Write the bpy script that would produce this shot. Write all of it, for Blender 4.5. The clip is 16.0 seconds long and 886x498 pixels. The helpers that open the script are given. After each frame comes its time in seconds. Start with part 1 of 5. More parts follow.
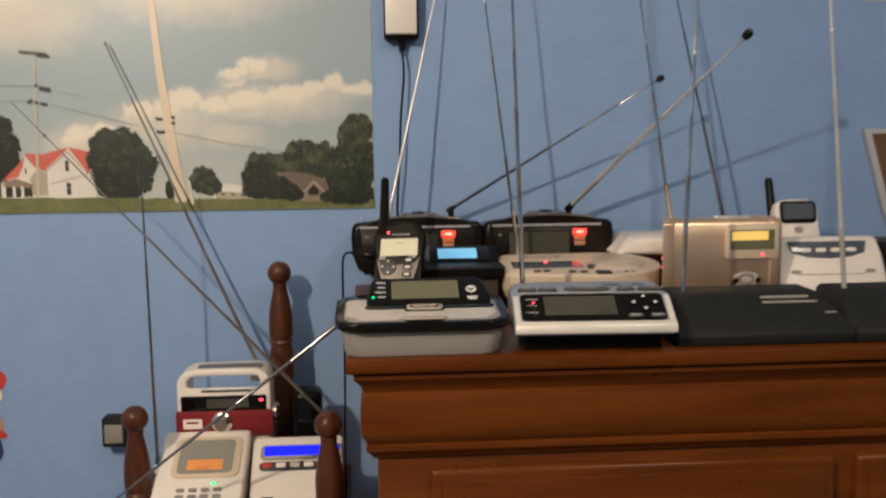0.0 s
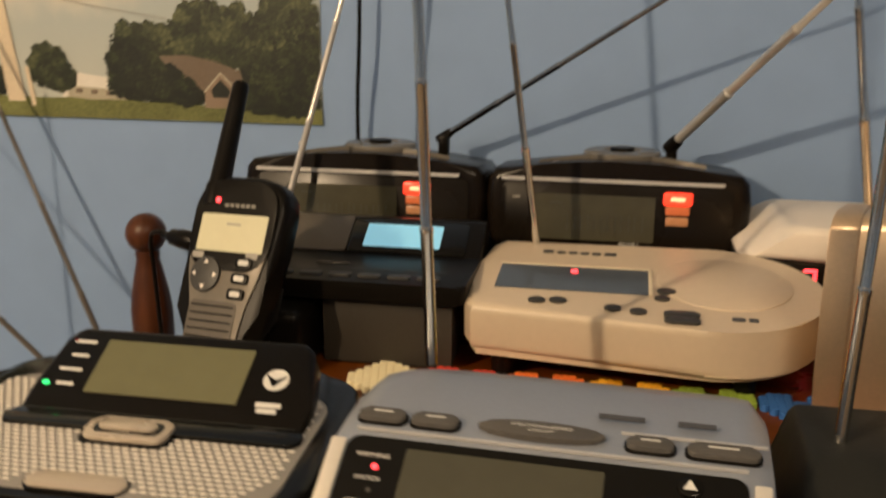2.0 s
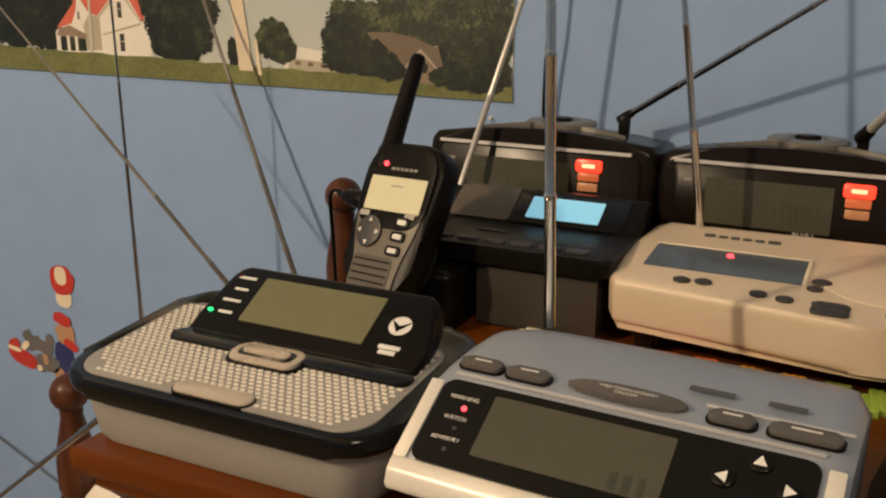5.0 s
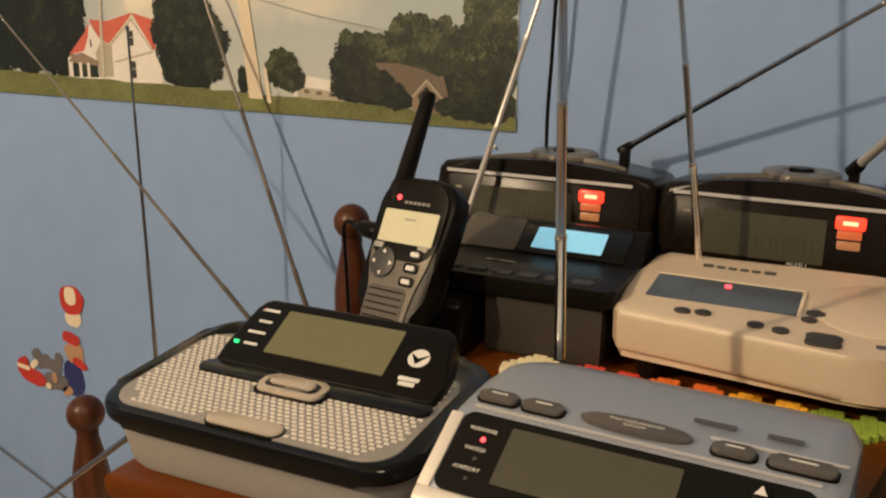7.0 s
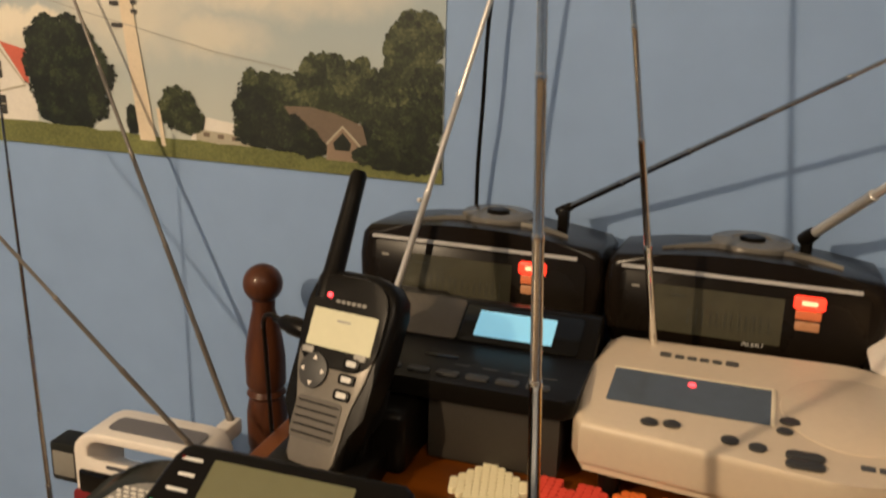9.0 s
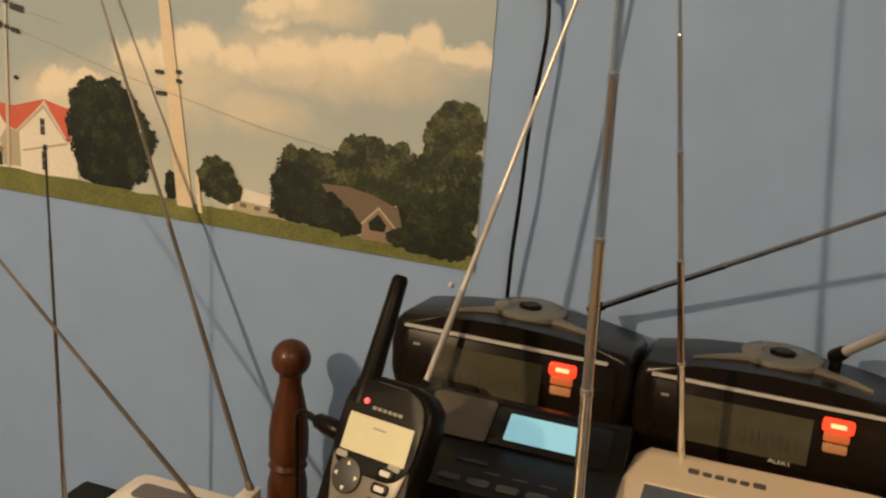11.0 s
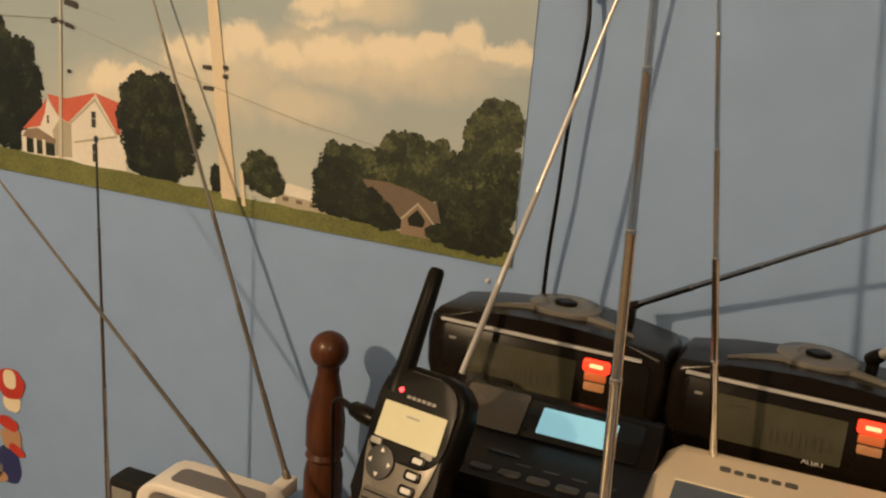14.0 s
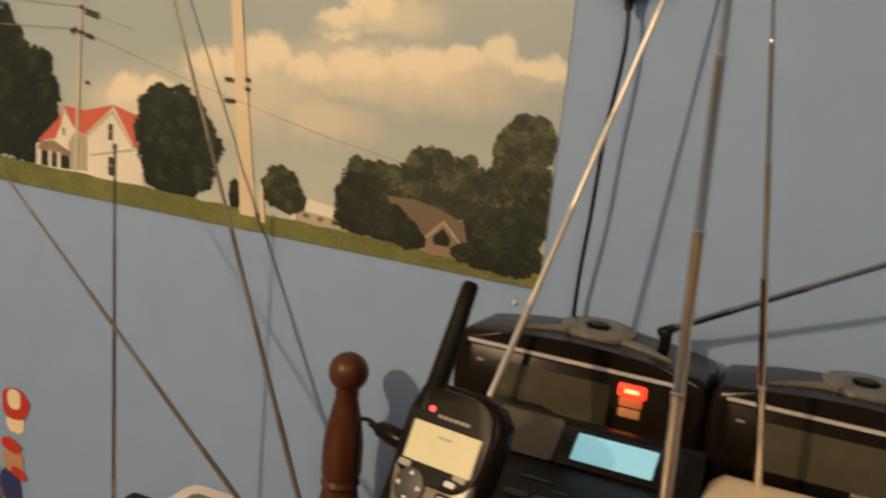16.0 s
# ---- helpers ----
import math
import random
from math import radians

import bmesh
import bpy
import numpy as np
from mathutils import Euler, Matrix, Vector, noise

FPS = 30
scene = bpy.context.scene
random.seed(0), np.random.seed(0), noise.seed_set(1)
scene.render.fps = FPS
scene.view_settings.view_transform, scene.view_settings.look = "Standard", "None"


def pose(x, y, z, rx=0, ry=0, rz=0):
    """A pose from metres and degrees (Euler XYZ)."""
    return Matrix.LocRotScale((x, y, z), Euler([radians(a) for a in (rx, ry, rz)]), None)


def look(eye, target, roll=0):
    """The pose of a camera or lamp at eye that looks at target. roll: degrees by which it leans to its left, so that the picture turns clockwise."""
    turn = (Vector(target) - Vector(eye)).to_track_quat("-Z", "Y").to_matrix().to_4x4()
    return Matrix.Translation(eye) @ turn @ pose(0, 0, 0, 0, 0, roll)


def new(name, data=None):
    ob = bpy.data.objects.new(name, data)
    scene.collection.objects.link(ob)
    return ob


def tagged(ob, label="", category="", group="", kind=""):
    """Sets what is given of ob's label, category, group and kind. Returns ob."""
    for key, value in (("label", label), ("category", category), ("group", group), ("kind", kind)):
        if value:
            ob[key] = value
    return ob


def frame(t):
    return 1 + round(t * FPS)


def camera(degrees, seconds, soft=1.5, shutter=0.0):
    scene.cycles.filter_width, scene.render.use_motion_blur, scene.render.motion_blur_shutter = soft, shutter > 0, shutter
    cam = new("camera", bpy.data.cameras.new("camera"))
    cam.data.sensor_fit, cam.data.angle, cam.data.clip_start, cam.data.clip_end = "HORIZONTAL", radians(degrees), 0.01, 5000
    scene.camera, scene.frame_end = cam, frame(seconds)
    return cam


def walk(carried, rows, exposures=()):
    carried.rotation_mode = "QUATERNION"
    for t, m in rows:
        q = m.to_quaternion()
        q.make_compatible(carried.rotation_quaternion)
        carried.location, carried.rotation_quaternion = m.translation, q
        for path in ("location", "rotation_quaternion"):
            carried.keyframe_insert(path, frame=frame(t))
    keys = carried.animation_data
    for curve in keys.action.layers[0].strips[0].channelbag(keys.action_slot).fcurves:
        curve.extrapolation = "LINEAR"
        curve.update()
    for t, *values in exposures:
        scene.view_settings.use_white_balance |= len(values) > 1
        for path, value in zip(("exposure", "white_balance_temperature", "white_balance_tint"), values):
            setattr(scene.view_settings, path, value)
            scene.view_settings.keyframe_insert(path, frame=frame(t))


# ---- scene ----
cam = camera(49.7, 16.0, soft=2.2, shutter=0.7)
PATH = [
    (0, (-0.097, -0.073, 1.346), (0.04, 1.906, 1.091), -0.6),
    (0.5, (-0.091, 0.065, 1.365), (0.02, 2.032, 1.02), 0.0),
    (1, (0.043, 0.216, 1.368), (-0.073, 2.182, 1.02), 0.5),
    (1.5, (0.113, 0.421, 1.356), (-0.101, 2.366, 0.943), 0.8),
    (2, (0.179, 0.655, 1.336), (-0.187, 2.55, 0.811), 0.2),
    (2.5, (0.256, 0.669, 1.313), (-0.436, 2.46, 0.753), -0.3),
    (3, (0.297, 0.631, 1.306), (-0.59, 2.32, 0.705), 0.6),
    (3.5, (0.27, 0.646, 1.319), (-0.68, 2.311, 0.747), 0.0),
    (4, (0.25, 0.649, 1.324), (-0.65, 2.342, 0.756), -0.4),
    (4.2, (0.248, 0.649, 1.324), (-0.634, 2.353, 0.761), -0.2),
    (6.3, (0.245, 0.633, 1.345), (-0.582, 2.371, 0.801), 0.6),
    (6.5, (0.245, 0.629, 1.346), (-0.584, 2.366, 0.802), 0.6),
    (7, (0.244, 0.619, 1.353), (-0.584, 2.36, 0.822), 0.6),
    (7.5, (0.238, 0.618, 1.359), (-0.548, 2.378, 0.823), 0.6),
    (8, (0.196, 0.636, 1.367), (-0.53, 2.421, 0.834), 0.8),
    (8.5, (0.181, 0.668, 1.384), (-0.459, 2.476, 0.817), 1.1),
    (9, (0.171, 0.695, 1.417), (-0.428, 2.509, 0.824), 1.4),
    (9.2, (0.169, 0.695, 1.426), (-0.435, 2.525, 0.892), 1.8),
    (11.3, (0.139, 0.695, 1.482), (-0.494, 2.509, 0.925), 4.8),
    (11.5, (0.136, 0.681, 1.486), (-0.523, 2.483, 0.922), 4.6),
    (12, (0.146, 0.662, 1.488), (-0.55, 2.456, 0.945), 4.8),
    (12.5, (0.148, 0.676, 1.482), (-0.559, 2.464, 0.933), 4.9),
    (13, (0.146, 0.696, 1.478), (-0.552, 2.484, 0.92), 5.0),
    (13.5, (0.148, 0.682, 1.476), (-0.562, 2.471, 0.932), 4.9),
    (14, (0.153, 0.685, 1.472), (-0.549, 2.475, 0.921), 4.7),
    (14.5, (0.146, 0.682, 1.474), (-0.545, 2.483, 0.947), 4.4),
    (15, (0.154, 0.69, 1.476), (-0.538, 2.484, 0.925), 4.3),
    (15.5, (0.147, 0.716, 1.456), (-0.526, 2.523, 0.925), 5.1),
    (16, (0.126, 0.701, 1.445), (-0.597, 2.505, 0.971), 5.7),
]
EXPOSURES = [(0, -0.06, 5500, 10), (0.25, -0.05, 6400, 10), (0.5, -0.04, 6950, 10), (1.0, -0.04, 7000, 10), (1.5, 0.0, 6900, 10), (3.0, -0.05, 6800, 10), (4.0, -0.05, 6500, 10), (7.0, 0.05, 6550, 10), (9.2, 0.02, 6600, 10), (11.3, -0.05, 7400, 10), (16.0, -0.05, 7400, 10)]
walk(cam, [(t, look(eye, target, roll)) for t, eye, target, roll in PATH], EXPOSURES)

# ---- world and light ----
world = bpy.data.worlds.new("room_world")
scene.world = world
world.use_nodes = True
world.node_tree.nodes["Background"].inputs[0].default_value = (0.02, 0.02, 0.025, 1)
world.node_tree.nodes["Background"].inputs[1].default_value = 0.2


def point_lamp(name, place, watts, colour, radius):
    data = bpy.data.lights.new(name, "POINT")
    data.energy, data.color, data.shadow_soft_size = watts, colour, radius
    ob = new(name, data)
    ob.location = place
    return ob


point_lamp("reading_lamp_light", (-0.90, -0.20, 2.00), 94.0, (1.0, 0.76, 0.50), 0.025)
# unseen fill under the ceiling, added for bounce and a brighter right wall
fill_data = bpy.data.lights.new("bounce_fill", "AREA")
fill_data.energy, fill_data.color, fill_data.shape, fill_data.size = 14.0, (1.0, 0.82, 0.60), "DISK", 0.5
new("bounce_fill", fill_data).matrix_world = look((0.7, -0.1, 2.33), (0.7, -0.1, 0.0))

# ---- materials ----


def material(name, colour, rough=0.5, metal=0.0, vary=0.08, scale=40.0, bump=0.05, glow=0.0, coat=0.0, spec=0.5, islands=0.0):
    """A surface with broad stains, fine grain and light relief."""
    m = bpy.data.materials.new(name)
    m.use_nodes = True
    nt = m.node_tree
    b = nt.nodes["Principled BSDF"]
    b.inputs["Metallic"].default_value = metal
    b.inputs["Coat Weight"].default_value = coat
    b.inputs["Coat Roughness"].default_value = 0.12
    b.inputs["Specular IOR Level"].default_value = spec
    co = nt.nodes.new("ShaderNodeTexCoord")
    fine = nt.nodes.new("ShaderNodeTexNoise")
    fine.inputs["Scale"].default_value, fine.inputs["Detail"].default_value = scale * 8, 4
    broad = nt.nodes.new("ShaderNodeTexNoise")
    broad.inputs["Scale"].default_value, broad.inputs["Detail"].default_value = scale * 0.5, 5
    for n in (fine, broad):
        nt.links.new(co.outputs["Object"], n.inputs["Vector"])
    add = nt.nodes.new("ShaderNodeMath")
    add.operation = "ADD"
    nt.links.new(fine.outputs["Fac"], add.inputs[0])
    nt.links.new(broad.outputs["Fac"], add.inputs[1])
    span = nt.nodes.new("ShaderNodeMapRange")
    span.inputs["From Min"].default_value, span.inputs["From Max"].default_value = 0.6, 1.4
    span.inputs["To Min"].default_value, span.inputs["To Max"].default_value = 1 - vary, 1 + vary
    nt.links.new(add.outputs[0], span.inputs["Value"])
    mul = nt.nodes.new("ShaderNodeVectorMath")
    mul.operation = "SCALE"
    mul.inputs[0].default_value = colour
    if islands:
        geo = nt.nodes.new("ShaderNodeNewGeometry")
        isl = nt.nodes.new("ShaderNodeMapRange")
        isl.inputs["To Min"].default_value, isl.inputs["To Max"].default_value = 1 - islands, 1 + islands
        nt.links.new(geo.outputs["Random Per Island"], isl.inputs["Value"])
        both = nt.nodes.new("ShaderNodeMath")
        both.operation = "MULTIPLY"
        nt.links.new(span.outputs[0], both.inputs[0])
        nt.links.new(isl.outputs[0], both.inputs[1])
        nt.links.new(both.outputs[0], mul.inputs["Scale"])
    else:
        nt.links.new(span.outputs[0], mul.inputs["Scale"])
    nt.links.new(mul.outputs[0], b.inputs["Base Color"])
    rg = nt.nodes.new("ShaderNodeMapRange")
    rg.inputs["From Min"].default_value, rg.inputs["From Max"].default_value = 0.3, 0.7
    rg.inputs["To Min"].default_value, rg.inputs["To Max"].default_value = max(0.02, rough * 0.85), min(1, rough * 1.15)
    nt.links.new(broad.outputs["Fac"], rg.inputs["Value"])
    nt.links.new(rg.outputs[0], b.inputs["Roughness"])
    if bump:
        bp = nt.nodes.new("ShaderNodeBump")
        bp.inputs["Strength"].default_value, bp.inputs["Distance"].default_value = bump, 0.001
        nt.links.new(fine.outputs["Fac"], bp.inputs["Height"])
        nt.links.new(bp.outputs[0], b.inputs["Normal"])
    if glow:
        b.inputs["Emission Color"].default_value = (*colour, 1)
        b.inputs["Emission Strength"].default_value = glow
    return m


def wood(name, dark, light, stretch, rough, coat):
    """Stained wood with grain drawn out along one axis."""
    m = material(name, light, rough, 0, 0.1, 20, 0.0, coat=coat)
    nt = m.node_tree
    b = nt.nodes["Principled BSDF"]
    b.inputs["Specular IOR Level"].default_value = 0.20
    co = nt.nodes.new("ShaderNodeTexCoord")
    mp = nt.nodes.new("ShaderNodeMapping")
    mp.inputs["Scale"].default_value = stretch
    nt.links.new(co.outputs["Object"], mp.inputs["Vector"])
    n = nt.nodes.new("ShaderNodeTexNoise")
    n.inputs["Scale"].default_value, n.inputs["Detail"].default_value, n.inputs["Distortion"].default_value = 1.0, 8, 0.6
    nt.links.new(mp.outputs[0], n.inputs["Vector"])
    ramp = nt.nodes.new("ShaderNodeValToRGB")
    ramp.color_ramp.elements[0].position, ramp.color_ramp.elements[0].color = 0.35, (*dark, 1)
    ramp.color_ramp.elements[1].position, ramp.color_ramp.elements[1].color = 0.68, (*light, 1)
    nt.links.new(n.outputs["Fac"], ramp.inputs["Fac"])
    nt.links.new(ramp.outputs[0], b.inputs["Base Color"])
    bp = nt.nodes.new("ShaderNodeBump")
    bp.inputs["Strength"].default_value, bp.inputs["Distance"].default_value = 0.12, 0.0006
    nt.links.new(n.outputs["Fac"], bp.inputs["Height"])
    nt.links.new(bp.outputs[0], b.inputs["Normal"])
    return m


WALL = material("blue_wall_paint", (0.225, 0.336, 0.543), 0.62, 0, 0.05, 3.0, 0.10)
CEIL = material("white_ceiling_paint", (0.62, 0.60, 0.56), 0.8, 0, 0.04, 3.0, 0.1)
CARPET = material("beige_carpet", (0.22, 0.17, 0.12), 0.95, 0, 0.25, 20, 0.6)
CHERRY = wood("cherry_wood", (0.076, 0.0185, 0.0016), (0.126, 0.0335, 0.0027), (3.5, 40, 40), 0.30, 0.0)
WALNUT = wood("turned_brown_wood", (0.045, 0.014, 0.006), (0.110, 0.038, 0.016), (50, 50, 7), 0.36, 0.15)
BLACK = material("black_plastic", (0.0055, 0.0043, 0.0032), 0.34, 0, 0.15, 30, 0.06, spec=0.13)
BROWNBLACK = material("smoky_black_plastic", (0.0080, 0.0052, 0.0033), 0.25, 0, 0.15, 30, 0.03, spec=0.17)
GLOSSBLACK = material("glossy_black_plastic", (0.0045, 0.0040, 0.0034), 0.12, 0, 0.1, 30, 0.0, spec=0.28)
CHARCOAL = material("charcoal_plastic", (0.0145, 0.0148, 0.0132), 0.60, 0, 0.12, 40, 0.15, spec=0.16)
DUSKGREY = material("dusky_grey_plastic", (0.030, 0.025, 0.019), 0.55, 0, 0.12, 40, 0.15, spec=0.35)
TUBGREY = material("grey_plastic", (0.30, 0.28, 0.245), 0.5, 0, 0.06, 30, 0.08)
SILVER = material("silver_paint", (0.56, 0.54, 0.52), 0.36, 0.35, 0.05, 60, 0.05)
BLUESILVER = material("blue_grey_silver_paint", (0.29, 0.315, 0.365), 0.38, 0.35, 0.05, 60, 0.05)
GRILLEBACK = material("grille_grey", (0.27, 0.25, 0.225), 0.5, 0.2, 0.08, 60, 0.05)
GRILLEDASH = material("grille_silver", (0.74, 0.69, 0.62), 0.35, 0.3, 0.06, 60, 0.02)
WARMSILVER = material("warm_silver_plastic", (0.50, 0.42, 0.33), 0.30, 0.25, 0.06, 50, 0.04)
BUTTON = material("dark_grey_rubber", (0.036, 0.034, 0.032), 0.5, 0, 0.1, 50, 0.1, spec=0.4)
BRIGHTSILVER = material("bright_silver_paint", (0.66, 0.61, 0.54), 0.36, 0.2, 0.05, 60, 0.05)
TAUPE = material("worn_taupe_rubber", (0.082, 0.074, 0.066), 0.55, 0, 0.14, 50, 0.12, spec=0.4)
DIALGREY = material("dial_grey", (0.165, 0.150, 0.130), 0.24, 0.2, 0.06, 50, 0.03)
SIDEGREY = material("brown_grey_plastic", (0.075, 0.062, 0.048), 0.35, 0, 0.1, 40, 0.05)
FACEGREY = material("metallic_grey_plastic", (0.155, 0.135, 0.110), 0.34, 0.25, 0.06, 40, 0.04)
BEIGE = material("cream_plastic", (0.575, 0.465, 0.340), 0.42, 0, 0.04, 25, 0.05)
WHITE = material("white_plastic", (0.72, 0.655, 0.58), 0.40, 0, 0.04, 25, 0.05)
PRINT = material("pale_print", (0.62, 0.60, 0.56), 0.6, 0, 0.05, 80, 0.0)
DARKPRINT = material("dark_print", (0.06, 0.06, 0.065), 0.6, 0, 0.05, 80, 0.0)
CHROME = material("chrome_antenna", (0.80, 0.76, 0.70), 0.15, 1.0, 0.12, 60, 0.0)
# paler, less metallic rod; the room's bright reflection is put into its colour
BRIGHTROD = material("reflection_pale_antenna", (0.70, 0.66, 0.60), 0.32, 0.55, 0.08, 60, 0.0)
GREYROD = material("satin_grey_antenna", (0.215, 0.188, 0.160), 0.34, 0.55, 0.10, 60, 0.0)
DARKCHROME = material("dull_steel_antenna", (0.36, 0.34, 0.32), 0.18, 1.0, 0.14, 60, 0.0)
LCDGREEN = material("olive_lcd_glass", (0.135, 0.130, 0.070), 0.22, 0, 0.06, 12, 0.0)
LCDDARK = material("dim_lcd_glass", (0.058, 0.056, 0.040), 0.20, 0, 0.10, 12, 0.0)
LCDGREY = material("blue_grey_lcd_glass", (0.075, 0.090, 0.110), 0.12, 0, 0.08, 12, 0.0)
LCDPALE = material("pale_lcd_glass", (0.56, 0.53, 0.36), 0.25, 0, 0.04, 20, 0.0, glow=0.06)
LCDSEG = material("lcd_segments", (0.030, 0.030, 0.020), 0.4, 0, 0.05, 40, 0.0)
BLUELCD = material("lit_cyan_lcd", (0.16, 0.37, 0.49), 0.25, 0, 0.05, 20, 0.0, glow=0.95)
VIOLETLCD = material("lit_blue_lcd", (0.012, 0.012, 0.95), 0.25, 0, 0.03, 20, 0.0, glow=1.1)
YELLOWLCD = material("lit_yellow_lcd", (0.80, 0.52, 0.12), 0.3, 0, 0.1, 40, 0.0, glow=0.55)
ORANGELCD = material("lit_orange_lcd", (0.62, 0.24, 0.05), 0.3, 0, 0.12, 40, 0.0, glow=0.22)
REDLIT = material("lit_red_lens", (1.0, 0.045, 0.02), 0.3, 0, 0.03, 40, 0.0, glow=1.6)
REDCORE = material("lit_red_core", (1.0, 0.30, 0.16), 0.3, 0, 0.03, 40, 0.0, glow=2.6)
# unlit lens; a little glow is added to lift its colour
LENSORANGE = material("orange_lens", (0.62, 0.16, 0.06), 0.3, 0, 0.05, 40, 0.0, glow=0.10)
LENSTAN = material("amber_lens", (0.50, 0.24, 0.12), 0.3, 0, 0.05, 40, 0.0)
REDLED = material("red_led", (1.0, 0.05, 0.06), 0.3, 0, 0.0, 40, 0.0, glow=3.5)
GREENLED = material("green_led", (0.03, 0.9, 0.25), 0.3, 0, 0.0, 40, 0.0, glow=1.2)
MAROON = material("maroon_plastic", (0.17, 0.012, 0.012), 0.3, 0, 0.08, 30, 0.03)
BRUSHED = material("champagne_metal", (0.74, 0.54, 0.35), 0.36, 0.80, 0.07, 50, 0.06)
CHAMPAGNEPALE = material("pale_champagne_plastic", (0.68, 0.56, 0.40), 0.36, 0.2, 0.04, 50, 0.04)
GREYPANEL = material("grey_panel", (0.24, 0.225, 0.195), 0.4, 0, 0.06, 30, 0.05)
BROWNPIC = material("brown_picture", (0.14, 0.075, 0.035), 0.45, 0, 0.3, 25, 0.1)
FRAMEGREY = material("grey_frame", (0.42, 0.42, 0.42), 0.45, 0, 0.05, 30, 0.05)
CREAMPAPER = material("cream_paper", (0.72, 0.62, 0.45), 0.7, 0, 0.05, 30, 0.05)

SMOKEFACE = material("smoky_brown_window", (0.0075, 0.0052, 0.0032), 0.28, 0, 0.12, 25, 0.0, spec=0.17)
LCDCLOCK = material("grey_green_lcd_glass", (0.062, 0.058, 0.038), 0.24, 0, 0.16, 10, 0.0)
REDVINYL = material("red_vinyl", (0.46, 0.035, 0.025), 0.45, 0, 0.08, 60, 0.0)
BLUEVINYL = material("navy_vinyl", (0.022, 0.030, 0.12), 0.45, 0, 0.08, 60, 0.0)
CREAMVINYL = material("cream_vinyl", (0.72, 0.62, 0.45), 0.45, 0, 0.05, 60, 0.0)
TANVINYL = material("tan_vinyl", (0.42, 0.24, 0.14), 0.45, 0, 0.05, 60, 0.0)
GREYVINYL = material("grey_vinyl", (0.13, 0.12, 0.12), 0.45, 0, 0.15, 60, 0.0)


def foam(name, colour):
    return material(name, colour, 0.8, 0, 0.08, 60, 0.3)


# ---- mesh helpers ----
WORLDOF = {}


def thing(name, place, label, category, group="", turn=0.0, tilt=0.0):
    """An empty at the thing's base, which carries its parts."""
    ob = new(name)
    ob.empty_display_size = 0.02
    m = pose(*place, tilt, 0, turn)
    ob.matrix_basis = m
    WORLDOF[ob] = m
    return tagged(ob, label, category, group)


def shade(me):
    me.polygons.foreach_set("use_smooth", [True] * len(me.polygons))
    me.set_sharp_from_angle(angle=radians(38))


def part(name, bm, mat, parent, label="", local=None):
    """Links a bmesh, drawn in world metres (or in the frame local), as one mesh under its thing."""
    if local is not None:
        bm.transform(local)
    if parent is not None:
        bm.transform(WORLDOF[parent].inverted())
    bmesh.ops.recalc_face_normals(bm, faces=bm.faces)
    me = bpy.data.meshes.new(name)
    bm.to_mesh(me)
    bm.free()
    me.materials.append(mat)
    shade(me)
    ob = new(name, me)
    if parent is not None:
        ob.parent = parent
        WORLDOF[ob] = WORLDOF[parent]
    if label:
        tagged(ob, label)
    return ob


def solid(name, bm, mat, label, category, group="", kind=""):
    """A thing that is one mesh, drawn in world metres."""
    ob = part(name, bm, mat, None)
    WORLDOF[ob] = Matrix.Identity(4)
    return tagged(ob, label, category, group, kind)


def box(x0, x1, y0, y1, z0, z1, bevel=0.0, seg=2):
    bm = bmesh.new()
    bmesh.ops.create_cube(bm, size=1.0)
    bmesh.ops.scale(bm, vec=(x1 - x0, y1 - y0, z1 - z0), verts=bm.verts)
    bmesh.ops.translate(bm, vec=((x0 + x1) / 2, (y0 + y1) / 2, (z0 + z1) / 2), verts=bm.verts)
    if bevel:
        bmesh.ops.bevel(bm, geom=bm.edges[:], offset=bevel, segments=seg, profile=0.5, affect="EDGES")
    return bm


def outline(points, z0, z1, bevel=0.0, seg=2):
    """An upright slab over a plan outline."""
    bm = bmesh.new()
    low = [bm.verts.new((x, y, z0)) for x, y in points]
    high = [bm.verts.new((x, y, z1)) for x, y in points]
    bm.faces.new(high)
    bm.faces.new(low[::-1])
    n = len(points)
    for i in range(n):
        bm.faces.new((low[i], low[(i + 1) % n], high[(i + 1) % n], high[i]))
    if bevel:
        edges = [e for e in bm.edges if abs(e.verts[0].co.z - e.verts[1].co.z) < 1e-6]
        bmesh.ops.bevel(bm, geom=edges, offset=bevel, segments=seg, profile=0.5, affect="EDGES", clamp_overlap=True)
    return bm


def rounded(w, h, r, n=5):
    """A rounded rectangle about the origin."""
    pts = []
    r = min(r, w / 2 - 1e-5, h / 2 - 1e-5)
    for cx, cy, a0 in ((w / 2 - r, h / 2 - r, 0), (-w / 2 + r, h / 2 - r, 90), (-w / 2 + r, -h / 2 + r, 180), (w / 2 - r, -h / 2 + r, 270)):
        for i in range(n + 1):
            a = radians(a0 + 90 * i / n)
            pts.append((cx + r * math.cos(a), cy + r * math.sin(a)))
    return pts


def disc(rx, ry, n=28):
    return [(rx * math.cos(2 * math.pi * i / n), ry * math.sin(2 * math.pi * i / n)) for i in range(n)]


def shifted(pts, dx, dy):
    return [(x + dx, y + dy) for x, y in pts]


def face_frame(origin, across, up):
    """A frame on a face: x across it, y up along it, z out of it."""
    u = Vector(across).normalized()
    n = u.cross(Vector(up)).normalized()
    v = n.cross(u)
    m = Matrix((u, v, n)).transposed().to_4x4()
    m.translation = Vector(origin)
    return m


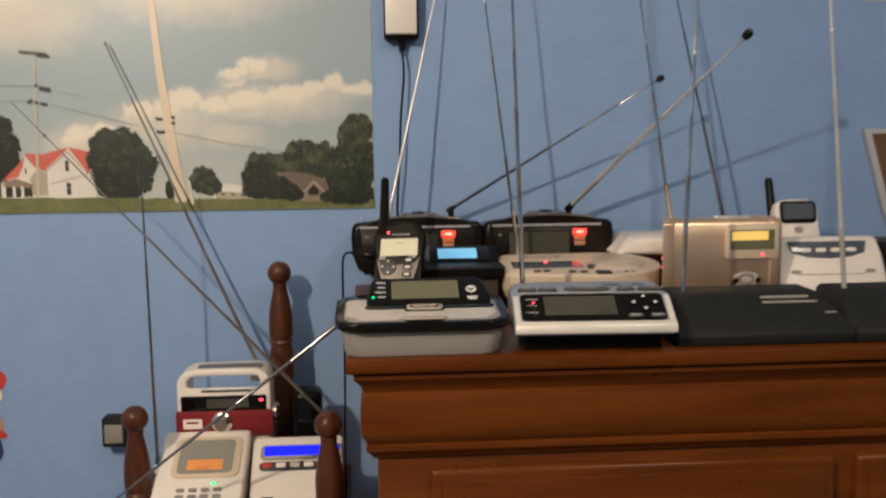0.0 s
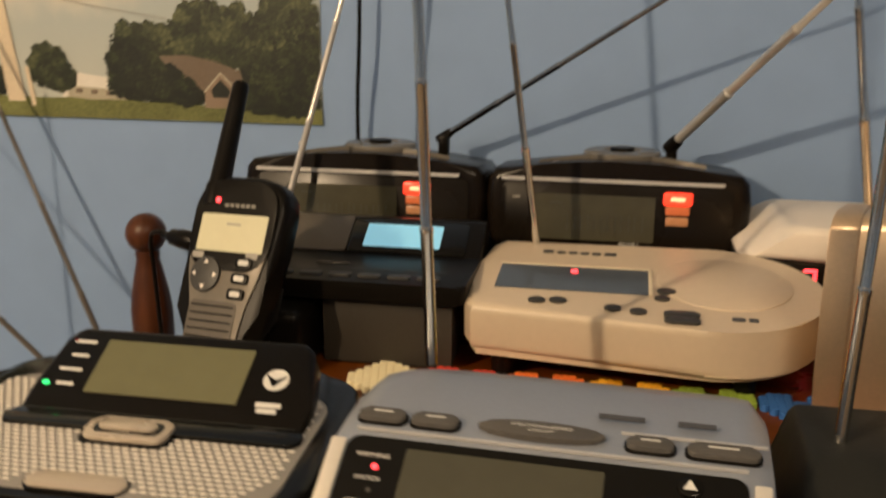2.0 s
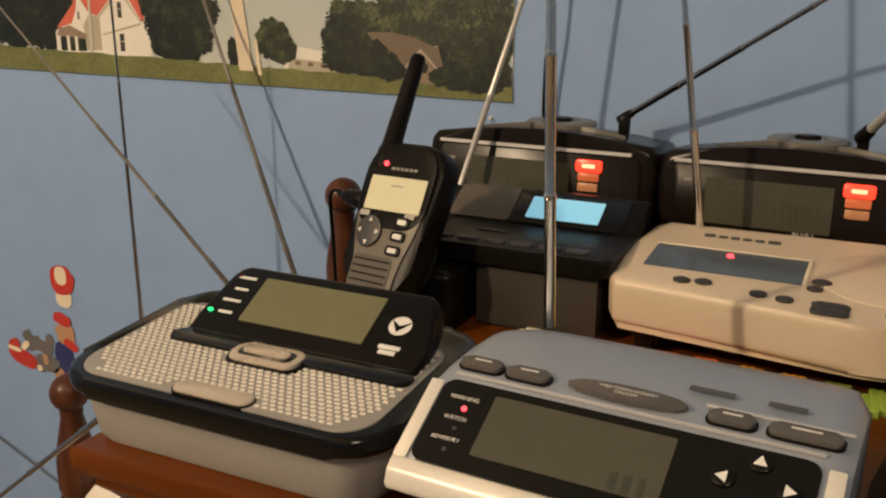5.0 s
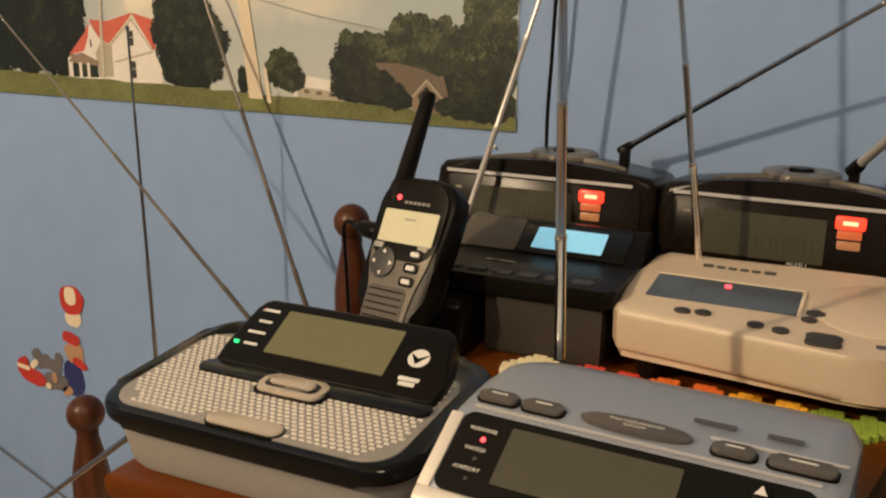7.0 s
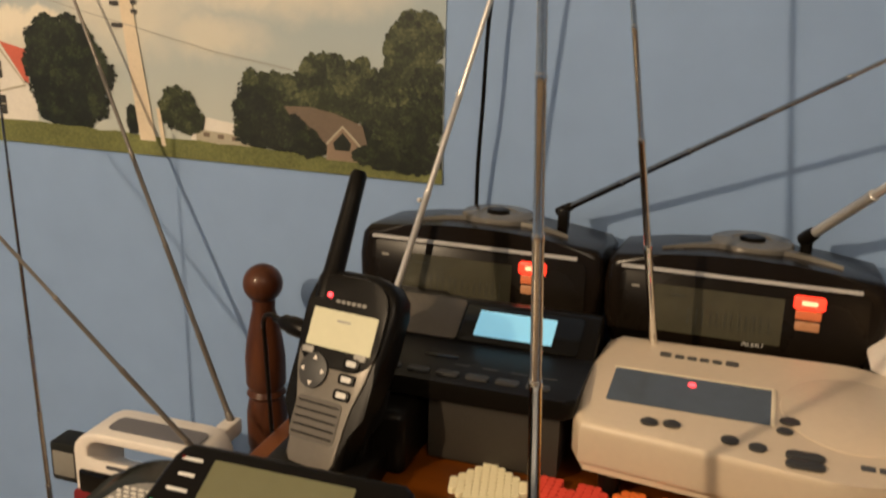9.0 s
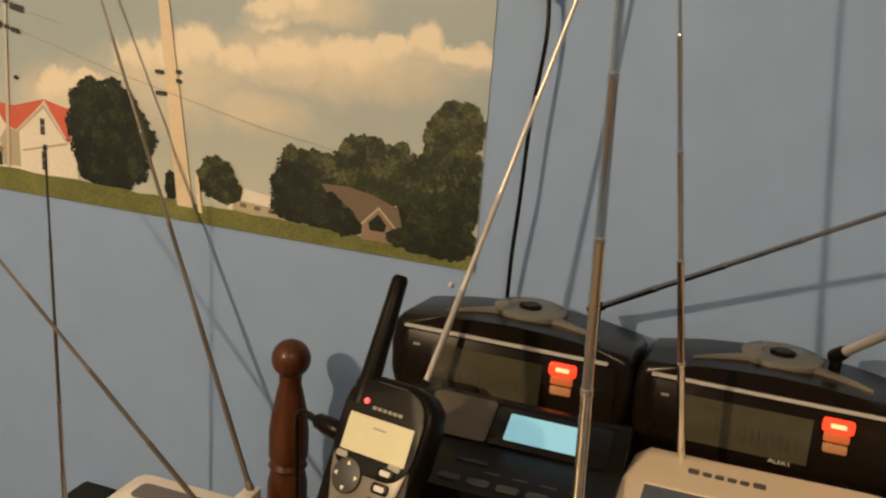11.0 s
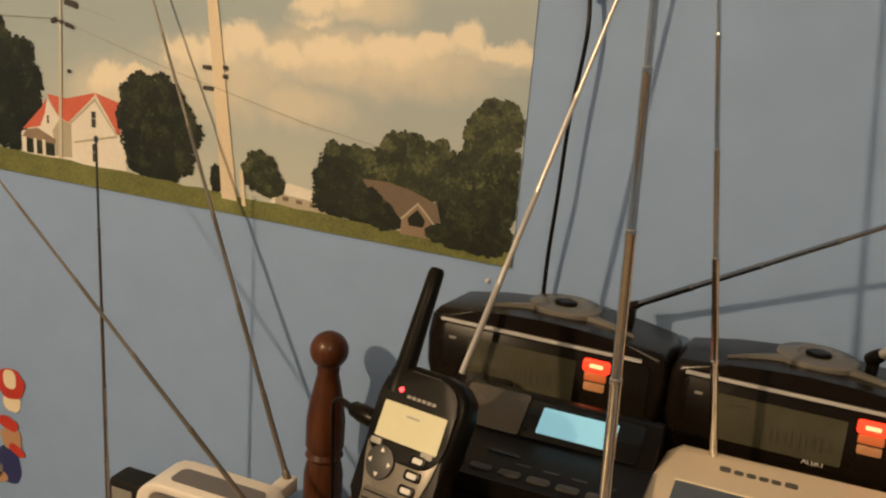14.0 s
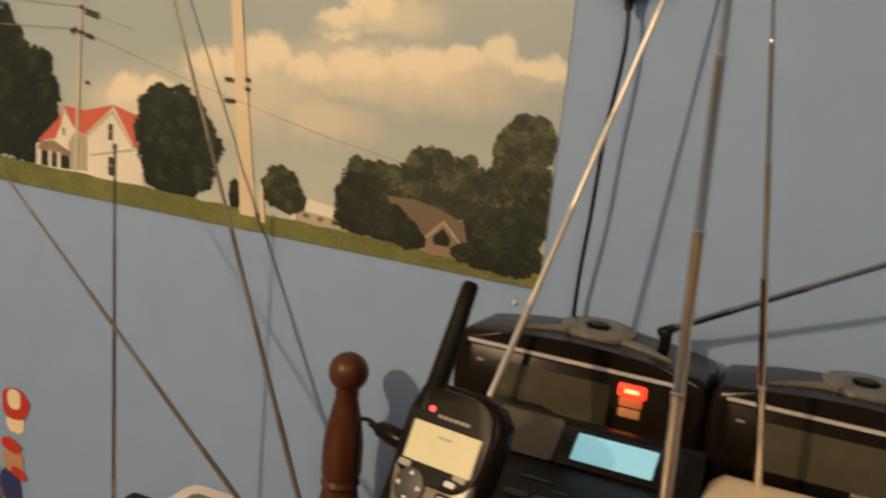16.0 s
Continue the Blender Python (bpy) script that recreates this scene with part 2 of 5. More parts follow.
def extrude(profile, x0, x1, bevel=0.0, seg=2, taper=1.0, middle=None):
    """A y-z profile drawn out along x; taper: how much of its width is left at the back."""
    bm = bmesh.new()
    a = [bm.verts.new((x0, y, z)) for y, z in profile]
    b = [bm.verts.new((x1, y, z)) for y, z in profile]
    bm.faces.new(a)
    bm.faces.new(b[::-1])
    n = len(profile)
    for i in range(n):
        bm.faces.new((a[i], b[i], b[(i + 1) % n], a[(i + 1) % n]))
    if taper != 1.0:
        near, far = min(y for y, z in profile), max(y for y, z in profile)
        mid = (x0 + x1) / 2 if middle is None else middle
        for v in bm.verts:
            v.co.x = mid + (v.co.x - mid) * (1 - (1 - taper) * (v.co.y - near) / (far - near))
    bmesh.ops.recalc_face_normals(bm, faces=bm.faces)
    if bevel:
        sharp = [e for e in bm.edges if len(e.link_faces) == 2 and e.calc_face_angle(0) > radians(30)]
        bmesh.ops.bevel(bm, geom=sharp, offset=bevel, segments=seg, profile=0.5, affect="EDGES", clamp_overlap=True)
    return bm


def lathe(profile, n=24):
    """A turned body about z; profile of (radius, z)."""
    bm = bmesh.new()
    rings = []
    for r, z in profile:
        rings.append([bm.verts.new((r * math.cos(2 * math.pi * i / n), r * math.sin(2 * math.pi * i / n), z)) for i in range(n)])
    for p, q in zip(rings, rings[1:]):
        for i in range(n):
            bm.faces.new((p[i], p[(i + 1) % n], q[(i + 1) % n], q[i]))
    bm.faces.new(rings[0][::-1])
    bm.faces.new(rings[-1])
    return bm


def along(a, b):
    """A frame at a whose z axis runs to b."""
    d = Vector(b) - Vector(a)
    m = d.to_track_quat("Z", "Y").to_matrix().to_4x4()
    m.translation = Vector(a)
    return m


def tube(points, r, n=8):
    """A round cable through points, smoothed."""
    pts = [Vector(p) for p in points]
    fine = []
    for i in range(len(pts) - 1):
        p0, p1, p2, p3 = pts[max(i - 1, 0)], pts[i], pts[i + 1], pts[min(i + 2, len(pts) - 1)]
        for k in range(6):
            t = k / 6
            fine.append(0.5 * (2 * p1 + (p2 - p0) * t + (2 * p0 - 5 * p1 + 4 * p2 - p3) * t * t + (3 * p1 - p0 - 3 * p2 + p3) * t ** 3))
    fine.append(pts[-1])
    bm = bmesh.new()
    rings = []
    for i, p in enumerate(fine):
        d = (fine[min(i + 1, len(fine) - 1)] - fine[max(i - 1, 0)]).normalized()
        side = d.cross(Vector((0.31, 0.2, 0.93))).normalized()
        other = d.cross(side)
        rings.append([bm.verts.new(p + r * (math.cos(2 * math.pi * k / n) * side + math.sin(2 * math.pi * k / n) * other)) for k in range(n)])
    for p, q in zip(rings, rings[1:]):
        for i in range(n):
            bm.faces.new((p[i], p[(i + 1) % n], q[(i + 1) % n], q[i]))
    bm.faces.new(rings[0][::-1])
    bm.faces.new(rings[-1])
    return bm


def antenna(parent, base, tip, r0=0.0034, r1=0.0011, steps=6, knob=0.0, mat=None, foot=True):
    """A telescopic rod: sleeves that step down in width, each with a small collar, and a cap."""
    length = (Vector(tip) - Vector(base)).length
    prof = []
    for i in range(steps):
        r = r0 + (r1 - r0) * i / max(1, steps - 1)
        z0, z1 = length * i / steps, length * (i + 1) / steps
        prof += [(r, z0), (r, z1 - 0.004), (r * 1.10, z1 - 0.0035), (r * 1.10, z1 - 0.0005), (r * 0.9, z1)]
    prof += [(r1 * 1.7, length), (r1 * 1.7, length + 0.004), (r1 * 0.8, length + 0.005)]
    m = along(base, tip)
    rod = part("antenna", lathe(prof, 14), mat or CHROME, parent, "telescopic metal antenna", m)
    if foot:
        part("antenna_socket", lathe([(r0 * 1.45, -0.006), (r0 * 1.45, 0.002), (r0 * 1.3, 0.008), (r0 * 1.1, 0.010)], 16), BLACK if knob else (mat or CHROME), rod, "", m)
    if knob:
        part("tip_cap", lathe([(knob * 0.7, length - 0.002), (knob, length + 0.001), (knob, length + knob * 1.6), (knob * 0.7, length + knob * 2)], 16), BLACK, rod, "black tip cap", m)
    return rod


def plate(parent, name, m, x, y, w, h, depth, mat, r=0.001, label="", lift=0.0, bevel=0.0):
    """A rounded flat piece on a face frame, centred at x, y."""
    bm = outline(shifted(rounded(w, h, r), x, y), lift, lift + depth, bevel)
    return part(name, bm, mat, parent, label, m)


def oval(parent, name, m, x, y, rx, ry, depth, mat, label="", lift=0.0, bevel=0.0):
    bm = outline(shifted(disc(rx, ry), x, y), lift, lift + depth, bevel)
    return part(name, bm, mat, parent, label, m)


def writing(parent, text, m, x, y, size, mat, lift=0.0006, name="lettering"):
    cu = bpy.data.curves.new("t", "FONT")
    cu.body, cu.size, cu.align_x, cu.align_y, cu.extrude = text, size, "CENTER", "CENTER", 0.00005
    tmp = new("t", cu)
    dg = bpy.context.evaluated_depsgraph_get()
    me = bpy.data.meshes.new_from_object(tmp.evaluated_get(dg))
    bm = bmesh.new()
    bm.from_mesh(me)
    bpy.data.objects.remove(tmp)
    bpy.data.curves.remove(cu)
    bpy.data.meshes.remove(me)
    bmesh.ops.translate(bm, vec=(x, y, lift), verts=bm.verts)
    return part(name, bm, mat, parent, "", m)


X, Z = (1, 0, 0), (0, 0, 1)

# ---- the room ----
WALL_Y = 1.51
solid("wall_north", box(-2.6, 2.3, WALL_Y, WALL_Y + 0.12, 0, 2.4), WALL, "light blue painted bedroom wall", "wall", kind="structure")
solid("wall_south", box(-2.6, 2.3, -2.72, -2.6, 0, 2.4), WALL, "light blue painted bedroom wall", "wall", kind="structure")
solid("wall_west", box(-2.72, -2.6, -2.72, WALL_Y + 0.12, 0, 2.4), WALL, "light blue painted bedroom wall", "wall", kind="structure")
solid("wall_east", box(2.3, 2.42, -2.72, WALL_Y + 0.12, 0, 2.4), WALL, "light blue painted bedroom wall", "wall", kind="structure")
solid("floor", box(-2.72, 2.42, -2.72, WALL_Y + 0.12, -0.1, 0), CARPET, "beige carpeted bedroom floor", "floor", kind="structure")
solid("ceiling", box(-2.72, 2.42, -2.72, WALL_Y + 0.12, 2.4, 2.5), CEIL, "plain white painted ceiling", "ceiling", kind="structure")

# ---- the chest of drawers ----
DT, LV = 1.087, 1.094
DX0, DX1, DY0, DY1 = -0.135, 1.06, 0.975, 1.497
chest = thing("chest_of_drawers", ((DX0 + DX1) / 2, 1.23, 0), "polished cherry wood chest of drawers with moulded cornice", "dresser")


def cornice():
    bm = bmesh.new()
    rings = []
    for off, z in ((0.03, DT), (0.003, DT), (0.0008, DT - 0.0012), (0, DT - 0.004), (0, DT - 0.011), (0.0010, DT - 0.0150), (0.0035, DT - 0.0172), (0.0110, DT - 0.0180),
                   (0.0105, DT - 0.0192), (0.0085, DT - 0.0200), (0.0082, DT - 0.0250), (0.0100, DT - 0.0270), (0.0130, DT - 0.0300), (0.0165, DT - 0.0345), (0.0195, DT - 0.0400),
                   (0.0205, DT - 0.0430), (0.0180, DT - 0.0445), (0.0165, DT - 0.0500), (0.0155, DT - 0.0600), (0.0150, DT - 0.0730), (0.0155, DT - 0.0850), (0.0175, DT - 0.0950), (0.0215, DT - 0.1020),
                   (0.0240, DT - 0.1055), (0.0215, DT - 0.1070), (0.0208, DT - 0.1100), (0.0215, DT - 0.1140), (0.0255, DT - 0.1170), (0.0300, DT - 0.1240)):
        rings.append([bm.verts.new(p) for p in ((DX0 + off, DY0 + off, z), (DX1 - off, DY0 + off, z), (DX1 - off, DY1, z), (DX0 + off, DY1, z))])
    for p, q in zip(rings, rings[1:]):
        for i in range(4):
            bm.faces.new((p[i], p[(i + 1) % 4], q[(i + 1) % 4], q[i]))
    bm.faces.new(rings[0])
    bm.faces.new(rings[-1][::-1])
    return bm


part("cornice", cornice(), CHERRY, chest, "moulded top edge")
part("body", box(DX0 + 0.034, DX1 - 0.034, DY0 + 0.034, DY1, 0.06, DT - 0.1242, 0.003), CHERRY, chest)
part("plinth", box(DX0 + 0.020, DX1 - 0.020, DY0 + 0.020, DY1, 0.0, 0.08, 0.006), CHERRY, chest)
for col in range(2):
    for rowi in range(4):
        xa = DX0 + 0.094 + col * 0.515
        z1 = DT - 0.138 - rowi * 0.205
        dr = part("drawer", box(xa, xa + 0.49, DY0 + 0.022, DY0 + 0.05, z1 - 0.19, z1, 0.008, 3), CHERRY, chest, "drawer front with bevelled edge")
        part("drawer_panel", box(xa + 0.014, xa + 0.476, DY0 + 0.0190, DY0 + 0.03, z1 - 0.176, z1 - 0.014, 0.003), CHERRY, dr)
        part("knob", lathe([(0.006, 0), (0.006, 0.010), (0.014, 0.016), (0.016, 0.022), (0.010, 0.028), (0.002, 0.030)], 18), CHERRY, dr, "turned wooden knob",
             Matrix.Translation((xa + 0.245, DY0 + 0.019, z1 - 0.095)) @ pose(0, 0, 0, 90, 0, 0))

# ---- grey boxed weather radio with a black rim and a raised display ----
g = thing("weather_radio", (-0.045, 1.05, DT), "grey and black desktop weather radio with perforated silver top", "radio", "weather radios on the chest")


def tapered_tub():
    """Rounded walls that lean out towards the rim."""
    bm = bmesh.new()
    rings = []
    for grow, z in ((-0.012, DT), (-0.006, DT + 0.0006), (-0.004, DT + 0.004), (0.0, LV + 0.0235), (-0.01, LV + 0.024)):
        pts = shifted(rounded(0.188 + 2 * grow, 0.122 + 2 * grow, 0.022, 6), -0.047, 1.044)
        rings.append([bm.verts.new((x, y, z + max(0.0, (y - 0.98)) * 0.06 * (1 if z > LV + 0.015 else 0))) for x, y in pts])
    for p, q in zip(rings, rings[1:]):
        for i in range(len(p)):
            bm.faces.new((p[i], p[(i + 1) % len(p)], q[(i + 1) % len(p)], q[i]))
    bm.faces.new(rings[0][::-1])
    bm.faces.new(rings[-1])
    return bm


part("base_box", tapered_tub(), TUBGREY, g, "pale grey plastic base")
TOPG = face_frame((-0.047, 0.978, LV + 0.0233), X, (0, 1, 0.07))
part("rim", outline(shifted(rounded(0.200, 0.134, 0.027, 8), 0, 0.0655), 0.0, 0.0115, 0.0042, 3), GLOSSBLACK, g, "glossy black rim", TOPG)
grille = part("grille", outline(shifted(rounded(0.179, 0.101, 0.019, 6), 0, 0.055), 0.0105, 0.0125, 0.0006), GRILLEBACK, g, "perforated silver speaker top", TOPG)


def dashes():
    bm = bmesh.new()
    for j in range(30):
        for i in range(39):
            x, y = -0.0860 + i * 0.0046 + (0.0023 if j % 2 else 0), 0.0095 + j * 0.0035
            if abs(x) > 0.0860 or (abs(x) < 0.027 and y < 0.016) or (abs(x) < 0.021 and y > 0.044) or y > 0.100:
                continue
            if (abs(x) > 0.073) and (y < 0.014 + (abs(x) - 0.073) * 0.9):
                continue
            vs = [bm.verts.new((x + dx, y + dy, 0.0131)) for dx, dy in ((-0.0015, -0.0008), (0.0015, -0.0008), (0.0015, 0.0008), (-0.0015, 0.0008))]
            lo = [bm.verts.new((v.co.x * 1.0, v.co.y, 0.0123)) for v in vs]
            bm.faces.new(vs)
            for k in range(4):
                bm.faces.new((lo[k], lo[(k + 1) % 4], vs[(k + 1) % 4], vs[k]))
    return bm


tagged(part("grille_ribs", dashes(), GRILLEDASH, grille, "", TOPG), kind="stuff")
plate(g, "button_notch", TOPG, 0.002, 0.0102, 0.0490, 0.0134, 0.0022, GLOSSBLACK, 0.0065, "", 0.0110, 0.0006)
plate(g, "alert_button", TOPG, 0.002, 0.0105, 0.047, 0.0115, 0.0030, WARMSILVER, 0.0055, "silver front button", 0.0115, 0.0012)
plate(g, "button_surround", TOPG, 0.004, 0.0530, 0.0460, 0.0225, 0.0022, BLACK, 0.007, "", 0.0118, 0.001)
plate(g, "rocker_ring", TOPG, 0.004, 0.0530, 0.0420, 0.0190, 0.0034, WARMSILVER, 0.006, "silver ring round the rocker", 0.0128, 0.0012)
plate(g, "ring_gap", TOPG, 0.004, 0.0530, 0.0340, 0.0112, 0.0005, GLOSSBLACK, 0.004, "", 0.0160)
plate(g, "rocker_button", TOPG, 0.004, 0.0530, 0.0290, 0.0066, 0.0018, WARMSILVER, 0.0028, "silver rocker button", 0.0162, 0.0007)
# raised display
HEAD = face_frame((-0.0405, 1.040, 1.1335), X, (0, 0.053, 0.0285))
part("display_head", outline([(-0.066, -0.004), (0.076, -0.004), (0.0785, 0.002), (0.078, 0.018), (0.072, 0.050), (0.069, 0.056), (0.064, 0.0595), (-0.058, 0.0595), (-0.063, 0.056), (-0.066, 0.050), (-0.0705, 0.018), (-0.070, 0.004)],
                             -0.016, 0.0, 0.0035, 3), BLACK, g, "tilted black display panel", HEAD)
part("head_support", extrude([(1.060, 1.122), (1.092, 1.154), (1.106, 1.148), (1.108, 1.122)], -0.100, 0.020, 0.006), BLACK, g)
plate(g, "head_foot", TOPG, 0.0105, 0.0600, 0.152, 0.0145, 0.0036, GLOSSBLACK, 0.006, "glossy black strip before the display", 0.0112, 0.0012)
plate(g, "lcd", HEAD, 0.0, 0.0335, 0.081, 0.034, 0.0008, LCDGREEN, 0.0008, "blank olive LCD screen", 0.0)
for k in range(4):
    plate(g, "label_bar", HEAD, -0.0535 + 0.001 * (k % 2), 0.0485 - k * 0.0092, 0.0125 if k % 2 == 0 else 0.0095, 0.0019, 0.0003, PRINT, 0.0004, "", 0.0)
oval(g, "led", HEAD, -0.0625, 0.0205, 0.0019, 0.0012, 0.0009, GREENLED, "lit green indicator")
oval(g, "red_led", HEAD, -0.0590, 0.0490, 0.0009, 0.0009, 0.0006, MAROON)
oval(g, "badge", HEAD, 0.0560, 0.0335, 0.0066, 0.0066, 0.0004, PRINT, "round pale badge")
part("badge_wing", outline([(0.0502, 0.0365), (0.0555, 0.0288), (0.0618, 0.0365), (0.0560, 0.0330)], 0.0005, 0.0008), BLACK, g, "", HEAD)
for yy, ww in ((0.018, 0.013), (0.0145, 0.010)):
    plate(g, "label_bar", HEAD, 0.0565, yy, ww, 0.0028, 0.0003, PRINT, 0.0004, "", 0.0)
antenna(g, (-0.137, 1.098, 1.111), (-0.560, 1.137, 0.781), 0.0028, 0.0011, 6, 0.0, DARKCHROME)

# ---- silver weather radio with black control panel ----
SX, SY, SW = 0.057, 0.979, 0.185
s = thing("weather_radio", (SX + SW / 2, SY + 0.06, DT), "silver weather radio with black screen panel and antenna", "radio", "weather radios on the chest")
SM = pose(SX, SY, LV, 0, 0, -3.0)


def silver_body():
    bm = bmesh.new()
    rows = []
    n = 28
    for i in range(n + 1):
        u = i / n
        sgn = abs(2 * u - 1)
        back = 0.126 - (0.026 * sgn ** 8 if u < 0.5 else 0.014 * sgn ** 20)
        edge = 0.006 * max(0.0, (sgn - 0.93) / 0.07) ** 2
        prof = [(0.010, 0.015), (0.001, 0.0155), (-0.001, 0.019), (0.0005, 0.0245), (0.004, 0.030), (0.0415, 0.0535), (0.046, 0.0555), (0.060, 0.0575), (0.085, 0.0592),
                (back - 0.018, 0.0590), (back - 0.006, 0.0570), (back - 0.001, 0.052), (back, 0.044), (back - 0.004, 0.015)]
        rows.append([bm.verts.new((SW * u, y + edge * (1 if y < 0.03 else 0), z - edge * 0.8 * (1 if z > 0.03 else 0))) for y, z in prof])
    for p, q in zip(rows, rows[1:]):
        for k in range(len(p)):
            bm.faces.new((p[k], q[k], q[(k + 1) % len(p)], p[(k + 1) % len(p)]))
    bm.faces.new(rows[0])
    bm.faces.new(rows[-1][::-1])
    return bm


part("body", silver_body(), BLUESILVER, s, "blue-grey silver shell", SM)
part("front_lip", extrude([(-0.0025, 0.0175), (-0.0030, 0.021), (-0.0010, 0.0270), (0.0035, 0.0305), (0.006, 0.0310), (0.004, 0.018)], 0.0005, SW - 0.0005, 0.001), BRIGHTSILVER, s, "bright silver front edge", SM)
part("foot_base", box(0.012, SW - 0.012, 0.026, 0.095, DT - LV, 0.0152, 0.002), BLACK, s, "black base", SM)
SP = SM @ face_frame((SW / 2, 0.0045, 0.0308), X, (0, 0.0375, 0.0236))
plate(s, "panel", SP, -0.001, 0.0225, 0.166, 0.0445, 0.0012, GLOSSBLACK, 0.006, "glossy black control panel")
for bx in (-0.0885, 0.0875):
    plate(s, "side_bezel", SP, bx, 0.0215, 0.0066, 0.0430, 0.0005, BRIGHTSILVER, 0.0006, "bright silver edge beside the panel", 0.0, 0.0003)
plate(s, "lcd", SP, -0.0155, 0.0245, 0.083, 0.0315, 0.0004, LCDDARK, 0.0008, "blank dim LCD screen", 0.0013)
for sx, sy, ww, hh in ((0.0060, 0.0140, 0.0035, 0.0085), (0.0120, 0.0140, 0.0035, 0.0085), (0.0180, 0.0140, 0.0030, 0.0085)):
    plate(s, "segment", SP, sx, sy, ww, hh, 0.0001, LCDSEG, 0.0004, "", 0.0018)
for k, word in enumerate(("WARNING", "WATCH", "ADVISORY")):
    writing(s, word, SP, -0.071, 0.0355 - 0.0110 * k, 0.0030, PRINT, 0.0015)
    oval(s, "led", SP, -0.0690, 0.0302 - 0.0110 * k, 0.0011 if k else 0.0013, 0.0011 if k else 0.0013, 0.0007, BUTTON if k else REDLED, "" if k else "lit red indicator", 0.0012)
for dx, dy, a in ((0, 0.0125, 0), (0, -0.0075, 180), (-0.0125, 0.0025, 90), (0.0125, 0.0025, -90)):
    ang = radians(a)
    tri = [(0.0031 * math.cos(ang + radians(90 + 120 * k)), 0.0031 * math.sin(ang + radians(90 + 120 * k))) for k in range(3)]
    oval(s, "arrow_button", SP, 0.0595 + dx, 0.0255 + dy, 0.0050, 0.0044, 0.0014, GLOSSBLACK, "", 0.0012, 0.0006)
    part("arrow", outline(shifted(tri, 0.0595 + dx, 0.0255 + dy), 0.0026, 0.0029), PRINT, s, "pale arrow mark", SP)
for dx, word in ((-0.0135, "MENU"), (0.0125, "SELECT")):
    plate(s, "key", SP, 0.0595 + dx, 0.0065, 0.0185, 0.0062, 0.0016, BUTTON, 0.003, "", 0.0012, 0.0006)
    writing(s, word, SP, 0.0595 + dx, 0.0065, 0.0042, PRINT, 0.0030)
ST = SM @ face_frame((SW / 2, 0.046, 0.0556), X, (0, 0.04, 0.0042))
for cx, ww in ((-0.0735, 0.021), (-0.0495, 0.021), (0.043, 0.0195), (0.0725, 0.029)):
    plate(s, "button_well", ST, cx, 0.0105, ww + 0.002, 0.0106, 0.0010, BLACK, 0.0042, "", 0.0003)
    bt = plate(s, "button", ST, cx, 0.0105, ww, 0.0090, 0.0032, TAUPE, 0.0034, "dark grey rounded button", 0.0005, 0.0012)
    plate(bt, "label_bar", ST, cx, 0.0118, ww * 0.42, 0.0011, 0.0002, PRINT, 0.0003, "", 0.0037)
lens = part("hazard_button", outline(shifted(disc(0.0275, 0.0062, 32), -0.003, 0.0115), 0.0006, 0.0034, 0.0012), TAUPE, s, "long oval dark grey button", ST)
writing(lens, "WEATHER/HAZARD", ST, -0.003, 0.0132, 0.0030, PRINT, 0.0036)
writing(lens, "ON/OFF", ST, -0.003, 0.0098, 0.0030, PRINT, 0.0036)
plate(s, "trim_strip", ST, 0.0605, 0.0190, 0.060, 0.0012, 0.0010, SILVER, 0.0005, "", 0.0008)
plate(s, "trim_strip", ST, 0.0, 0.0005, 0.164, 0.0014, 0.0012, SILVER, 0.0006, "", 0.0003)
for cx, ww in ((0.030, 0.020), (0.062, 0.016)):
    plate(s, "label_bar", ST, cx, 0.0300, ww, 0.0040, 0.0003, DARKPRINT, 0.0005, "", 0.0018)
antenna(s, (0.0852, 1.110, 1.148), (0.0665, 1.112, 1.66), 0.0032, 0.0016, 7, foot=False)

# ---- cream weather radio with a round speaker end ----
r = thing("weather_radio", (0.19, 1.29, DT), "cream plastic weather radio with round speaker end", "radio", "weather radios on the chest")
RT = face_frame((0.19, 1.29, 1.1375), X, (0, 1, 0.085))
cx, cy, cr = 0.049, -0.003, 0.073
plan = [(-0.098, 0.072), (-0.107, 0.058), (-0.112, 0.0), (-0.110, -0.048), (-0.104, -0.060)]
plan += [(cx + cr * math.cos(radians(a)), cy + cr * math.sin(radians(a))) for a in range(-95, 96, 8)]
part("body", outline(plan, -0.023, 0.008, 0.0055, 3), BEIGE, r, "", RT)
part("lower_shell", outline([(x * 0.97, y * 0.95) for x, y in plan], -0.027, -0.0215), BEIGE, r, "", RT)
for fx, fy in ((-0.085, -0.045), (0.07, -0.05), (-0.08, 0.055), (0.07, 0.055)):
    p = RT @ Vector((fx, fy, -0.027))
    part("foot", lathe([(0.007, DT - p.z), (0.008, 0.004)], 12), BLACK, r, "", Matrix.Translation(p))
plate(r, "lcd", RT, -0.0425, -0.004, 0.102, 0.044, 0.0005, LCDGREY, 0.001, "dark blue-grey LCD screen", 0.0081)
plate(r, "lcd_border", RT, 0.0095, -0.004, 0.0026, 0.0465, 0.0010, CREAMPAPER, 0.001, "pale bevelled edge", 0.0082, 0.0003)
plate(r, "lcd_border", RT, -0.0425, 0.0188, 0.104, 0.0018, 0.0010, CREAMPAPER, 0.0008, "pale bevelled edge", 0.0082, 0.0003)
oval(r, "led", RT, -0.042, 0.008, 0.0024, 0.0021, 0.0012, REDLED, "lit red indicator", 0.0086)
